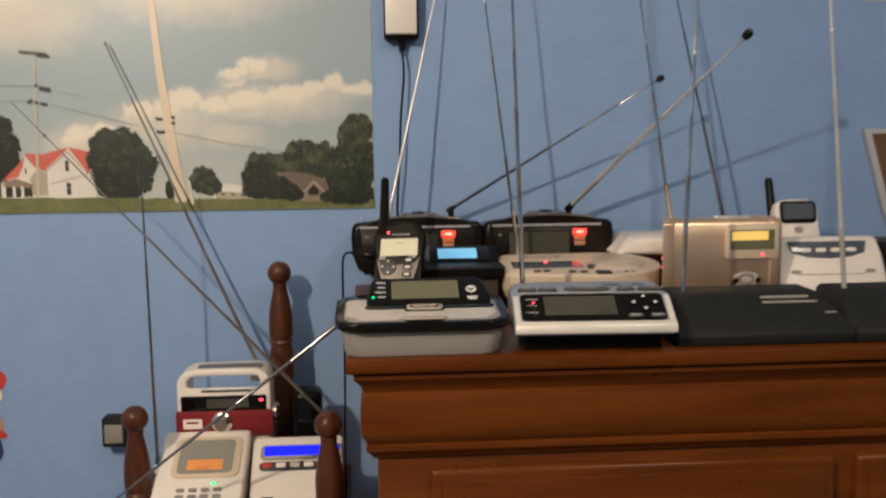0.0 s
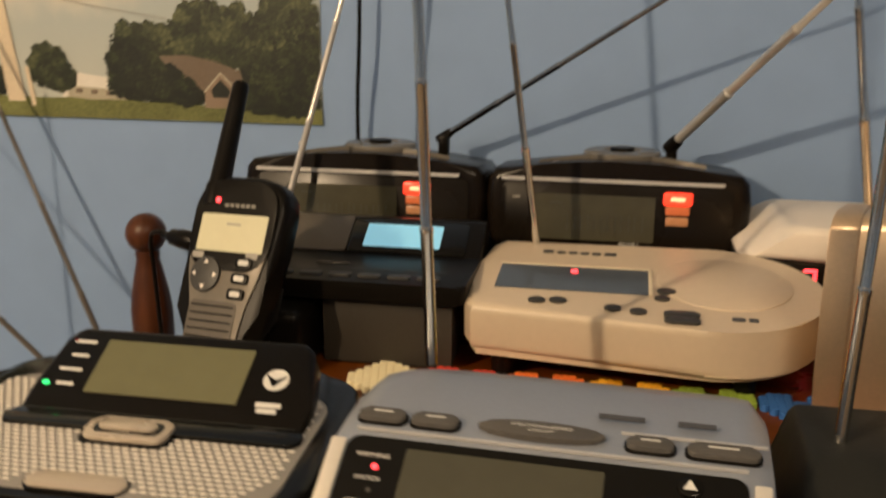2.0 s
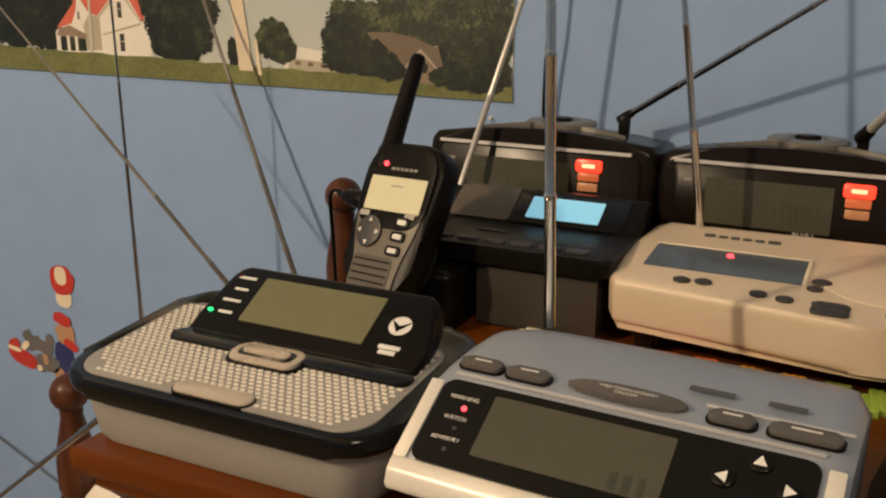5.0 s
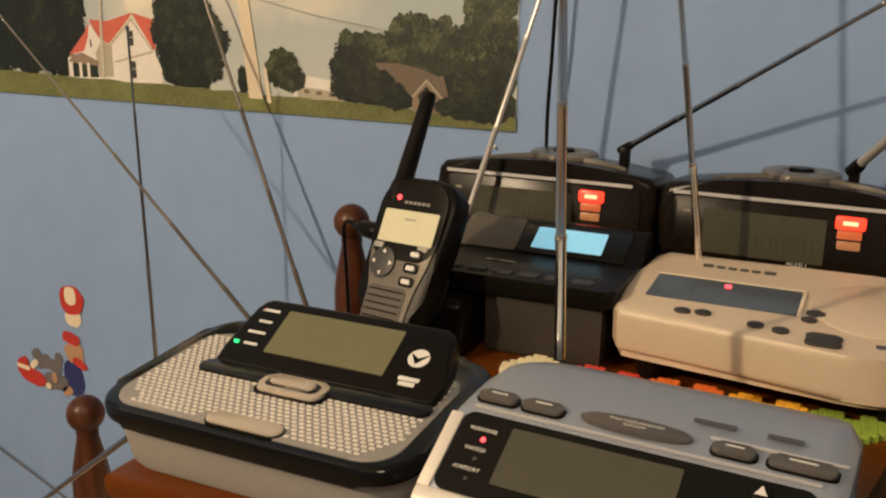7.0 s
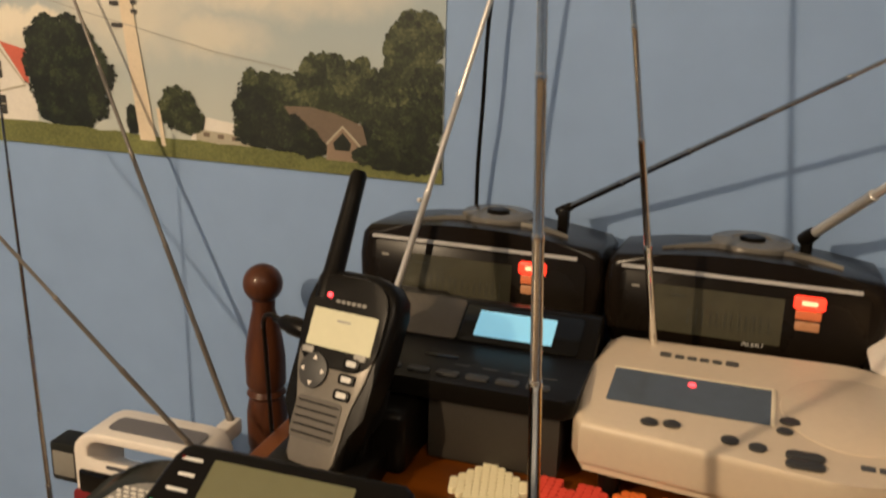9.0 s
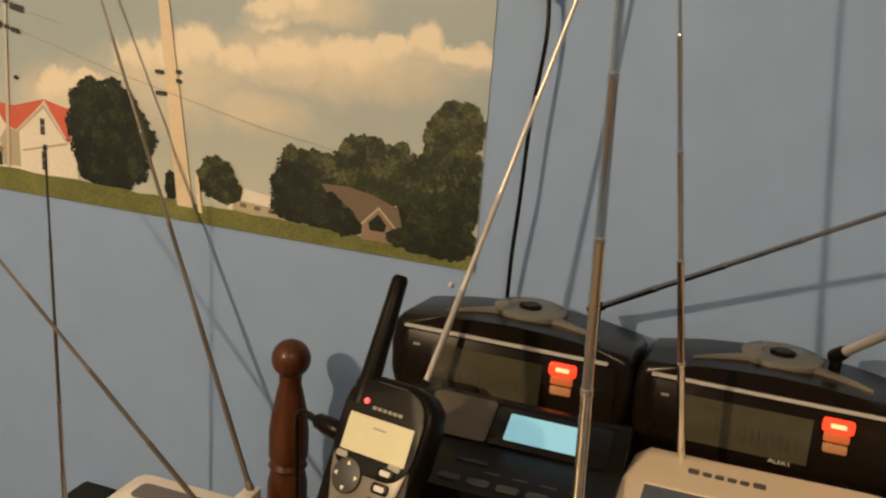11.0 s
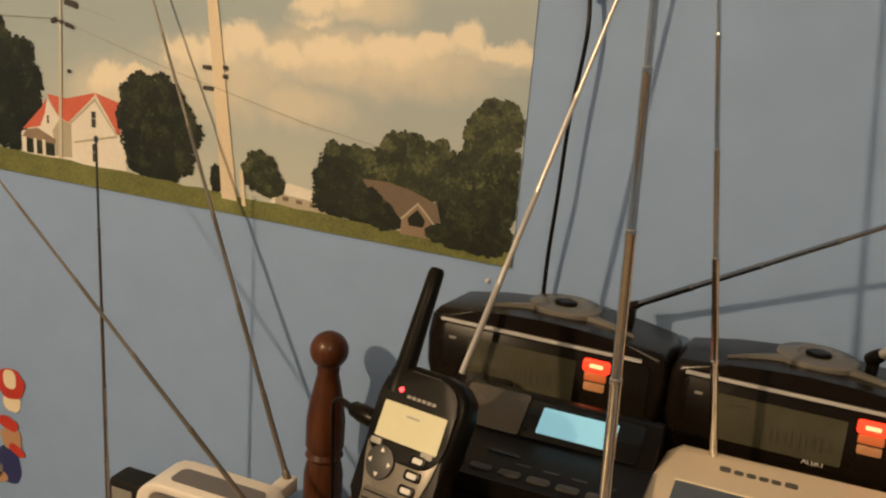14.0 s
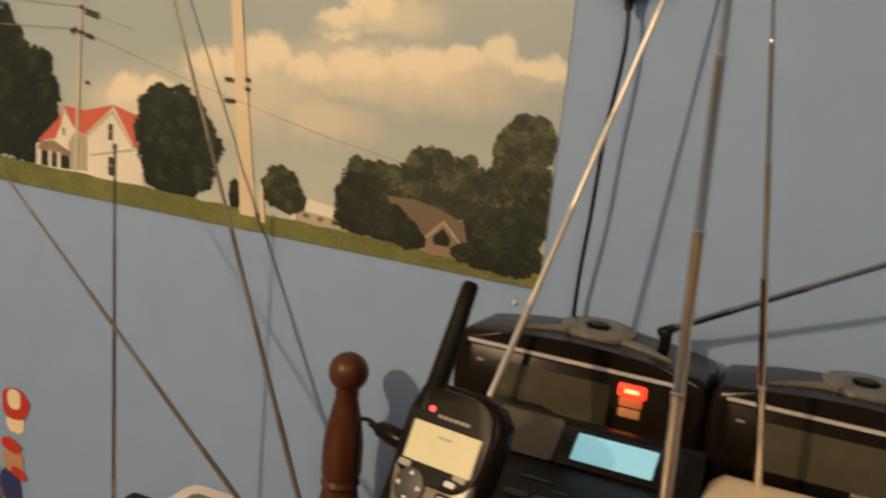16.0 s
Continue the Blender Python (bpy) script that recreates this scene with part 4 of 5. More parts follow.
# ---- fused-bead shapes lying on the chest ----
HEART = ((1, 3, 6, 8), (0, 3, 6, 9), (0, 4, 5, 9), (0, 9), (1, 8), (2, 7), (3, 6), (4, 5))
FAN = ((4, 5), (3, 6), (2, 7), (1, 8), (0, 9), (0, 9), (0, 9), (1, 8), (2, 7))
BEAD = lathe([(0.0004, 0.0044), (0.0012, 0.0045), (0.0025, 0.0045), (0.00290, 0.0042), (0.0029, 0.0)], 8)
BEADS = (("cream", (0.80, 0.72, 0.48), "round fan", FAN, 0.0265, 1.2405, 12), ("red", (0.70, 0.06, 0.035), "heart", HEART, 0.0820, 1.2370, -3), ("orange", (0.86, 0.19, 0.03), "heart", HEART, 0.1345, 1.2385, 2),
         ("yellow", (0.90, 0.48, 0.03), "heart", HEART, 0.1890, 1.2365, -2), ("green", (0.28, 0.40, 0.05), "heart", HEART, 0.2400, 1.2355, 3), ("blue", (0.02, 0.11, 0.36), "heart", HEART, 0.2930, 1.2350, 0))
for word, colour, form, rows, fx, fy, turn in BEADS:
    craft = thing("bead_" + form.split()[-1], (fx, fy + 0.006, DT), word + " fused-bead " + form + " lying flat on the chest", "bead craft", "fused-bead shapes in a row", turn)
    bead_mesh = None
    for j, spans in enumerate(rows):
        for lo_, hi_ in zip(spans[0::2], spans[1::2]):
            for i in range(lo_, hi_ + 1):
                spot = Vector((0.0050 * (i - 4.5), -0.0050 * j - 0.0025, 0.0))
                if bead_mesh is None:
                    first = part("bead", BEAD.copy(), foam(word + "_fused_plastic", colour), craft, "", WORLDOF[craft] @ Matrix.Translation(spot))
                    bead_mesh, start = first.data, spot
                else:
                    piece = new("bead", bead_mesh)
                    piece.parent = craft
                    piece.matrix_basis = Matrix.Translation(spot - start)

# ---- landscape poster on the wall ----
PX0, PX1, PZ0, PZ1 = -0.880, -0.100, 1.213, 1.735
poster = thing("poster", ((PX0 + PX1) / 2, WALL_Y - 0.001, PZ0), "large glossy landscape photo poster of houses and trees under clouds", "poster")


def sky_material():
    """Printed sky: grey-blue paper with cumulus banks, crisp above and soft below."""
    m = material("printed_sky", (0.40, 0.45, 0.47), 0.42, 0, 0.03, 10, 0.02, coat=0.0)
    nt = m.node_tree
    bs = nt.nodes["Principled BSDF"]
    base_x, base_z = (PX0 + PX1) / 2, PZ0

    def link(a, b):
        nt.links.new(a, b)

    def maths(op, a, b):
        q = nt.nodes.new("ShaderNodeMath")
        q.operation = op
        for k, val in enumerate((a, b)):
            if isinstance(val, (int, float)):
                q.inputs[k].default_value = val
            else:
                link(val, q.inputs[k])
        return q.outputs[0]

    def step(val, low, high, top=1.0):
        q = nt.nodes.new("ShaderNodeMapRange")
        q.interpolation_type = "SMOOTHSTEP"
        q.inputs["From Min"].default_value, q.inputs["From Max"].default_value, q.inputs["To Max"].default_value = low, high, top
        link(val, q.inputs["Value"])
        return q.outputs[0]

    def blend(fac, a, b):
        q = nt.nodes.new("ShaderNodeMix")
        q.data_type = "RGBA"
        link(fac, q.inputs[0])
        for k, val in ((6, a), (7, b)):
            if isinstance(val, tuple):
                q.inputs[k].default_value = (*val, 1)
            else:
                link(val, q.inputs[k])
        return q.outputs[2]

    co = nt.nodes.new("ShaderNodeTexCoord")
    billow = nt.nodes.new("ShaderNodeTexNoise")
    billow.inputs["Scale"].default_value, billow.inputs["Detail"].default_value, billow.inputs["Roughness"].default_value = 42, 7, 0.58
    link(co.outputs["Object"], billow.inputs["Vector"])
    broad = nt.nodes.new("ShaderNodeTexNoise")
    broad.inputs["Scale"].default_value, broad.inputs["Detail"].default_value = 14, 4
    link(co.outputs["Object"], broad.inputs["Vector"])
    warp = nt.nodes.new("ShaderNodeVectorMath")
    warp.operation = "MULTIPLY_ADD"
    link(billow.outputs["Color"], warp.inputs[0])
    warp.inputs[1].default_value, warp.inputs[2].default_value = (0.030, 0, 0.030), (-0.015, 0, -0.015)
    bent = nt.nodes.new("ShaderNodeVectorMath")
    link(co.outputs["Object"], bent.inputs[0])
    link(warp.outputs[0], bent.inputs[1])

    def puffs(spots, up=0.0):
        total = None
        for cx_, cz_, sx_, sz_ in spots:
            mp = nt.nodes.new("ShaderNodeMapping")
            mp.vector_type = "TEXTURE"
            mp.inputs["Location"].default_value = (cx_ - base_x, 0, cz_ - base_z + up * sz_)
            mp.inputs["Scale"].default_value = (sx_, 1, sz_)
            link(bent.outputs[0], mp.inputs["Vector"])
            gr = nt.nodes.new("ShaderNodeTexGradient")
            gr.gradient_type = "SPHERICAL"
            link(mp.outputs[0], gr.inputs["Vector"])
            total = gr.outputs["Fac"] if total is None else maths("MAXIMUM", total, gr.outputs["Fac"])
        return total

    crowns = ((-0.400, 1.386, 0.042, 0.036), (-0.432, 1.374, 0.040, 0.034), (-0.355, 1.376, 0.042, 0.028), (-0.300, 1.385, 0.055, 0.030), (-0.238, 1.393, 0.055, 0.031),
                   (-0.196, 1.403, 0.032, 0.027), (-0.164, 1.410, 0.031, 0.031), (-0.122, 1.403, 0.045, 0.021), (-0.325, 1.428, 0.036, 0.022), (-0.290, 1.443, 0.036, 0.026),
                   (-0.572, 1.330, 0.040, 0.030), (-0.535, 1.340, 0.040, 0.022), (-0.474, 1.368, 0.040, 0.032), (-0.71, 1.560, 0.130, 0.060), (-0.42, 1.575, 0.150, 0.038))
    heads, brows = puffs(crowns), puffs(crowns, 0.55)
    veils = puffs(((-0.43, 1.350, 0.13, 0.060), (-0.27, 1.385, 0.20, 0.045), (-0.56, 1.315, 0.10, 0.060), (-0.34, 1.335, 0.09, 0.035), (-0.265, 1.440, 0.07, 0.030), (-0.68, 1.53, 0.22, 0.10), (-0.38, 1.56, 0.25, 0.07)))
    rise = nt.nodes.new("ShaderNodeSeparateXYZ")
    link(co.outputs["Object"], rise.inputs[0])
    haze = step(maths("MULTIPLY", rise.outputs[2], -1.0), -0.20, 0.0, 0.85)
    ground = blend(haze, (0.315, 0.385, 0.415), (0.50, 0.515, 0.455))
    fluff = maths("MULTIPLY", maths("SUBTRACT", billow.outputs["Fac"], 0.5), 0.35)
    soft = step(maths("ADD", veils, maths("MULTIPLY", maths("SUBTRACT", broad.outputs["Fac"], 0.5), 0.5)), 0.02, 0.80, 0.80)
    firm = step(maths("ADD", heads, fluff), 0.14, 0.46, 0.88)
    firm = maths("MULTIPLY", firm, maths("ADD", 0.22, step(maths("ADD", brows, fluff), 0.02, 0.50, 0.78)))
    link(blend(firm, blend(soft, ground, (0.63, 0.59, 0.49)), (0.77, 0.70, 0.57)), bs.inputs["Base Color"])
    return m


SKY = sky_material()
GRASS = material("printed_grass", (0.135, 0.145, 0.045), 0.45, 0, 0.45, 45, 0.02)
HOUSEWHITE = material("printed_white_house", (0.69, 0.65, 0.58), 0.4, 0, 0.08, 40, 0.0)
ROOFRED = material("printed_red_roof", (0.55, 0.12, 0.075), 0.4, 0, 0.10, 40, 0.0)
ROOFTAN = material("printed_tan_roof", (0.155, 0.115, 0.082), 0.4, 0, 0.10, 40, 0.0)
SHADEDWALL = material("printed_cream_wall", (0.40, 0.36, 0.27), 0.4, 0, 0.1, 60, 0.0)
BRICKTAN = material("printed_brick", (0.23, 0.165, 0.115), 0.4, 0, 0.2, 60, 0.0)
POLE = material("printed_pole", (0.66, 0.55, 0.40), 0.4, 0, 0.08, 40, 0.0)
POLEGREY = material("printed_grey_pole", (0.50, 0.46, 0.37), 0.4, 0, 0.08, 40, 0.0)
INSULATOR = material("printed_insulator", (0.035, 0.032, 0.028), 0.5, 0, 0.1, 60, 0.0)
WIRE = material("printed_wire", (0.30, 0.29, 0.26), 0.5, 0, 0.05, 40, 0.0)
LAYER = 0.0004
PF = face_frame((0, WALL_Y - 0.0012, 0), X, Z)


def printed(name, pts, layer, mat, label=""):
    """A flat printed shape of the poster; points in wall x and z."""
    return part(name, outline(pts, layer * LAYER - 0.0002, layer * LAYER), mat, poster, label, PF)


part("sheet", outline([(PX0, PZ0), (PX1, PZ0), (PX1, PZ1), (PX0, PZ1)], -0.0006, 0.0), SKY, poster, "printed sky with warm clouds", PF)
rng = random.Random(7)
top = [(PX0 + (PX1 - PX0) * i / 40, 1.2435 - 0.0165 * (i / 40) + rng.uniform(-0.0012, 0.0012)) for i in range(41)]
printed("printed_grass", [(PX0, PZ0)] + [(PX1, PZ0)] + top[::-1], 4, GRASS, "strip of mown grass")


def foliage(name, low, middle, high):
    """Printed leaves: dark hollows, mid greens and sunlit tips."""
    m = material(name, middle, 0.45, 0, 0.1, 30, 0.0)
    nt = m.node_tree
    co = nt.nodes.new("ShaderNodeTexCoord")
    small = nt.nodes.new("ShaderNodeTexNoise")
    small.inputs["Scale"].default_value, small.inputs["Detail"].default_value, small.inputs["Roughness"].default_value = 190, 6, 0.7
    large = nt.nodes.new("ShaderNodeTexNoise")
    large.inputs["Scale"].default_value, large.inputs["Detail"].default_value = 48, 3
    for q in (small, large):
        nt.links.new(co.outputs["Object"], q.inputs["Vector"])
    mix = nt.nodes.new("ShaderNodeMix")
    mix.inputs[0].default_value = 0.5
    nt.links.new(small.outputs["Fac"], mix.inputs[2])
    nt.links.new(large.outputs["Fac"], mix.inputs[3])
    ramp = nt.nodes.new("ShaderNodeValToRGB")
    e = ramp.color_ramp.elements
    e[0].position, e[0].color = 0.40, (*low, 1)
    e[1].position, e[1].color = 0.66, (*high, 1)
    e.new(0.52).color = (*middle, 1)
    leaf = nt.nodes.new("ShaderNodeNewGeometry")
    tone = nt.nodes.new("ShaderNodeMapRange")
    tone.inputs["To Min"].default_value, tone.inputs["To Max"].default_value = -0.085, 0.085
    nt.links.new(leaf.outputs["Random Per Island"], tone.inputs["Value"])
    both = nt.nodes.new("ShaderNodeMath")
    nt.links.new(mix.outputs[0], both.inputs[0])
    nt.links.new(tone.outputs[0], both.inputs[1])
    nt.links.new(both.outputs[0], ramp.inputs["Fac"])
    nt.links.new(ramp.outputs[0], nt.nodes["Principled BSDF"].inputs["Base Color"])
    return m


LEAFDARK = foliage("printed_dark_leaves", (0.0045, 0.006, 0.003), (0.0085, 0.012, 0.005), (0.018, 0.024, 0.010))
LEAFMID = foliage("printed_green_leaves", (0.008, 0.012, 0.0045), (0.019, 0.026, 0.0095), (0.044, 0.054, 0.020))
LEAFLIT = foliage("printed_sunlit_leaves", (0.024, 0.031, 0.012), (0.054, 0.065, 0.026), (0.110, 0.120, 0.050))


def printed_tree(name, lobes, count, size, layer, mats, seed, lit=0.5):
    """Ragged leaf clumps heaped within a few lobes, the upper ones more often in the sunlit tone."""
    rg = random.Random(seed)
    bm = bmesh.new()
    every = list(lobes)
    low_z, high_z = min(z - h for x, z, w, h in lobes), max(z + h for x, z, w, h in lobes)
    for lx, lz, lrx, lrz in lobes:
        for q in range(20):
            a, f, out = 2 * math.pi * (q + rg.random()) / 20, rg.uniform(0.10, 0.28), rg.uniform(0.76, 0.98)
            every.append((lx + lrx * out * math.cos(a), lz + lrz * out * math.sin(a), f * lrx, f * lrz * 1.1))
    for number, (lx, lz, lrx, lrz) in enumerate(every):
        lift = 0.000004 * (number + 1)
        core = [bm.verts.new((lx + lrx * 0.90 * math.cos(a) * rg.uniform(0.86, 1.05), lz + lrz * 0.90 * math.sin(a) * rg.uniform(0.86, 1.05), layer * LAYER - lift)) for a in [2 * math.pi * i / 22 for i in range(22)]]
        bm.faces.new(core)
        for i in range(int(count * 3.0 if number < len(lobes) else count * 0.45)):
            a, d = rg.uniform(0, 2 * math.pi), math.sqrt(rg.random()) * 1.04
            px, pz = lx + lrx * d * math.cos(a), lz + lrz * d * math.sin(a)
            s0 = size * rg.uniform(0.14, 0.46)
            off = layer * LAYER + rg.uniform(0.0, 0.00025)
            turn = rg.uniform(0, 2)
            vs = [bm.verts.new((px + s0 * rg.uniform(0.45, 1.15) * math.cos(q + turn), pz + s0 * rg.uniform(0.45, 1.15) * math.sin(q + turn), off)) for q in [2 * math.pi * j / 6 for j in range(6)]]
            face = bm.faces.new(vs)
            patch = noise.noise(Vector((px * 75, pz * 75, seed * 3.7))) * 1.1 + noise.noise(Vector((px * 210, pz * 210, seed * 1.3))) * 0.6
            if patch + (lit - 0.5) + 0.75 * (pz - low_z) / (high_z - low_z) - 0.45 + rg.uniform(-0.12, 0.12) > 0.12:
                face.material_index = 1
    for v in bm.verts:
        v.co.x = min(v.co.x, PX1 - 0.0008)
    tree = part(name, bm, mats[0], poster, "", PF)
    tree.data.materials.append(mats[1])
    return tree


SHADY, LEAFY = (LEAFDARK, LEAFMID), (LEAFMID, LEAFLIT)
printed_tree("printed_tree", [(-0.508, 1.290, 0.052, 0.046), (-0.512, 1.315, 0.042, 0.030), (-0.505, 1.262, 0.042, 0.022), (-0.508, 1.246, 0.030, 0.010)], 150, 0.0062, 3, SHADY, 1, 0.6)
printed_tree("printed_tree", [(-0.742, 1.345, 0.034, 0.052), (-0.705, 1.310, 0.042, 0.054), (-0.700, 1.275, 0.040, 0.036), (-0.79, 1.35, 0.06, 0.10), (-0.765, 1.295, 0.045, 0.055), (-0.85, 1.33, 0.04, 0.09), (-0.83, 1.275, 0.06, 0.040)], 130, 0.0070, 1.2, SHADY, 2, 0.45)
printed_tree("printed_tree", [(-0.376, 1.262, 0.021, 0.020), (-0.380, 1.272, 0.013, 0.012), (-0.366, 1.252, 0.018, 0.012)], 70, 0.0036, 3.7, LEAFY, 3, 0.45)
printed_tree("printed_tree", [(-0.430, 1.248, 0.008, 0.014)], 40, 0.0032, 3, SHADY, 4)
printed_tree("printed_woodland", [(-0.286, 1.272, 0.026, 0.032), (-0.255, 1.268, 0.036, 0.032), (-0.262, 1.288, 0.024, 0.016)], 110, 0.0052, 2, LEAFY, 5, 0.35)
printed_tree("printed_woodland", [(-0.205, 1.285, 0.045, 0.032), (-0.215, 1.304, 0.028, 0.020), (-0.182, 1.300, 0.022, 0.020)], 130, 0.0052, 1.5, LEAFY, 6, 0.55)
printed_tree("printed_woodland", [(-0.292, 1.262, 0.022, 0.026), (-0.285, 1.247, 0.030, 0.018), (-0.250, 1.245, 0.030, 0.017), (-0.232, 1.238, 0.018, 0.010)], 80, 0.0045, 3, SHADY, 10, 0.5)
big = [(-0.124, 1.344, 0.024, 0.023), (-0.140, 1.330, 0.018, 0.026), (-0.128, 1.305, 0.027, 0.035), (-0.144, 1.292, 0.022, 0.028), (-0.132, 1.262, 0.028, 0.036), (-0.150, 1.255, 0.022, 0.026), (-0.125, 1.238, 0.022, 0.020)]
printed_tree("printed_tree", big, 120, 0.0050, 3, LEAFY, 8, 0.5)
printed_tree("printed_tree", [(-0.146, 1.244, 0.040, 0.024), (-0.124, 1.276, 0.024, 0.030), (-0.122, 1.232, 0.020, 0.014)], 90, 0.0050, 3.05, SHADY, 9, 0.5)
# red-roofed white house
printed("printed_house", [(-0.697, 1.238), (-0.697, 1.262), (-0.668, 1.276), (-0.657, 1.304), (-0.640, 1.284), (-0.627, 1.284), (-0.590, 1.316), (-0.562, 1.282), (-0.548, 1.260), (-0.548, 1.234)], 2.2, HOUSEWHITE, "white gabled house")
printed("printed_roof", [(-0.657, 1.3095), (-0.630, 1.3075), (-0.589, 1.3185), (-0.592, 1.3135), (-0.628, 1.2810), (-0.641, 1.2855), (-0.6535, 1.3025)], 2.6, ROOFRED, "red roof")
printed("printed_roof", [(-0.589, 1.3185), (-0.556, 1.311), (-0.556, 1.276), (-0.5615, 1.279)], 2.5, ROOFRED, "red roof")
printed("printed_roof", [(-0.695, 1.2655), (-0.666, 1.2935), (-0.6575, 1.3055), (-0.661, 1.288), (-0.6690, 1.2715)], 2.6, ROOFRED, "red roof")
printed("printed_side_wall", [(-0.651, 1.269), (-0.640, 1.284), (-0.624, 1.279), (-0.6235, 1.242), (-0.647, 1.241)], 2.4, SHADEDWALL)
printed("printed_eave", [(-0.6285, 1.2795), (-0.590, 1.3130), (-0.5605, 1.2765), (-0.5620, 1.2755), (-0.590, 1.3090), (-0.6275, 1.2770)], 2.7, SHADEDWALL)
printed("printed_porch", [(-0.693, 1.239), (-0.693, 1.257), (-0.649, 1.255), (-0.648, 1.240)], 2.7, LEAFMID)
printed("printed_roof", [(-0.696, 1.2565), (-0.690, 1.2655), (-0.673, 1.2695), (-0.646, 1.2590), (-0.648, 1.2540)], 2.8, BRICKTAN, "brown porch roof")
for wx in (-0.692, -0.677, -0.664):
    printed("printed_porch_post", [(wx - 0.0022, 1.238), (wx + 0.0022, 1.238), (wx + 0.0022, 1.257), (wx - 0.0022, 1.257)], 3.0, HOUSEWHITE)
printed("printed_awning", [(-0.620, 1.2590), (-0.560, 1.2730), (-0.560, 1.2755), (-0.620, 1.2610)], 3.1, SHADEDWALL)
for wx, wz, ww, wh in ((-0.592, 1.289, 0.0058, 0.0175), (-0.591, 1.252, 0.0068, 0.0200), (-0.657, 1.281, 0.0026, 0.0090)):
    printed("printed_window", shifted(rounded(ww, wh, 0.0006), wx, wz), 3.2, INSULATOR)
    printed("printed_window_bar", shifted(rounded(ww, 0.0012, 0.0004), wx, wz + 0.001), 3.35, SHADEDWALL)
# low building and brick house
printed("printed_building", [(-0.364, 1.232), (-0.364, 1.246), (-0.352, 1.2575), (-0.290, 1.2495), (-0.292, 1.230)], 2.5, HOUSEWHITE, "low white building")
printed("printed_building_shade", [(-0.358, 1.232), (-0.358, 1.2445), (-0.294, 1.2405), (-0.294, 1.230)], 2.65, SHADEDWALL)
for wx in (-0.346, -0.330, -0.314):
    printed("printed_window", shifted(rounded(0.0070, 0.0042, 0.0006), wx, 1.2395 - 0.06 * (wx + 0.346)), 2.8, ROOFTAN)
printed("printed_roof", [(-0.260, 1.2740), (-0.232, 1.2750), (-0.205, 1.2700), (-0.179, 1.2610), (-0.174, 1.2430), (-0.180, 1.2420), (-0.199, 1.2600), (-0.216, 1.2420), (-0.241, 1.2500)], 4.3, ROOFTAN, "tan roof")
printed("printed_gable", [(-0.216, 1.226), (-0.215, 1.242), (-0.199, 1.2590), (-0.182, 1.242), (-0.182, 1.226)], 4.2, BRICKTAN)
printed("printed_gable_trim", [(-0.2170, 1.2410), (-0.199, 1.2600), (-0.1800, 1.2415), (-0.1820, 1.2408), (-0.199, 1.2575), (-0.2150, 1.2405)], 4.5, SHADEDWALL)
printed("printed_shade", [(-0.209, 1.243), (-0.199, 1.2530), (-0.190, 1.243), (-0.192, 1.236), (-0.207, 1.236)], 4.4, LEAFDARK)
printed_tree("printed_tree", [(-0.256, 1.248, 0.024, 0.018), (-0.236, 1.240, 0.015, 0.013)], 80, 0.0042, 4.9, SHADY, 14, 0.5)
printed_tree("printed_shrub", [(-0.176, 1.233, 0.012, 0.008), (-0.155, 1.230, 0.018, 0.009), (-0.130, 1.227, 0.020, 0.008)], 50, 0.0036, 4.6, SHADY, 15, 0.5)
# poles and wires
printed("printed_pole", [(-0.4230, 1.228), (-0.4045, 1.228), (-0.4330, 1.440), (-0.4560, 1.700), (-0.4640, 1.700), (-0.4450, 1.440)], 4.6, POLE, "pale utility pole")
printed("printed_pole", [(-0.398, 1.224), (-0.393, 1.224), (-0.398, 1.262), (-0.402, 1.262)], 4.6, POLE)
printed("printed_pole", [(-0.6420, 1.239), (-0.6375, 1.239), (-0.6305, 1.478), (-0.6328, 1.478)], 4.6, POLEGREY, "pale utility pole")
for zz, xx, ww in ((1.362, -0.443, 0.011), (1.364, -0.421, 0.006), (1.355, -0.421, 0.006), (1.341, -0.441, 0.014), (1.338, -0.624, 0.005), (1.416, -0.6330, 0.006), (1.390, -0.6330, 0.006)):
    printed("printed_insulator", shifted(rounded(ww, 0.0042, 0.0012), xx, zz), 4.9, INSULATOR)
for xx, zz, ww, hh, tip_ in ((-0.619, 1.4105, 0.018, 0.0070, -0.20), (-0.643, 1.391, 0.009, 0.0052, 0.5), (-0.622, 1.3870, 0.012, 0.0050, -0.22), (-0.634, 1.467, 0.044, 0.0044, -0.10), (-0.618, 1.462, 0.020, 0.0036, -0.10)):
    ca, sa = math.cos(tip_), math.sin(tip_)
    printed("printed_transformer", [(xx + x * ca - z * sa, zz + x * sa + z * ca) for x, z in rounded(ww, hh, 0.0012)], 4.92, INSULATOR)
for (ax, az), (bx, bz) in (((-0.616, 1.387), (-0.495, 1.3555)), ((-0.495, 1.3555), (-0.329, 1.3200)), ((-0.329, 1.3200), (-0.25, 1.308)), ((-0.76, 1.3875), (-0.647, 1.3925)), ((-0.76, 1.416), (-0.634, 1.416)), ((-0.610, 1.408), (-0.560, 1.398))):
    printed("printed_wire", [(ax, az), (bx, bz), (bx, bz + 0.0007), (ax, az + 0.0007)], 4.95, WIRE)

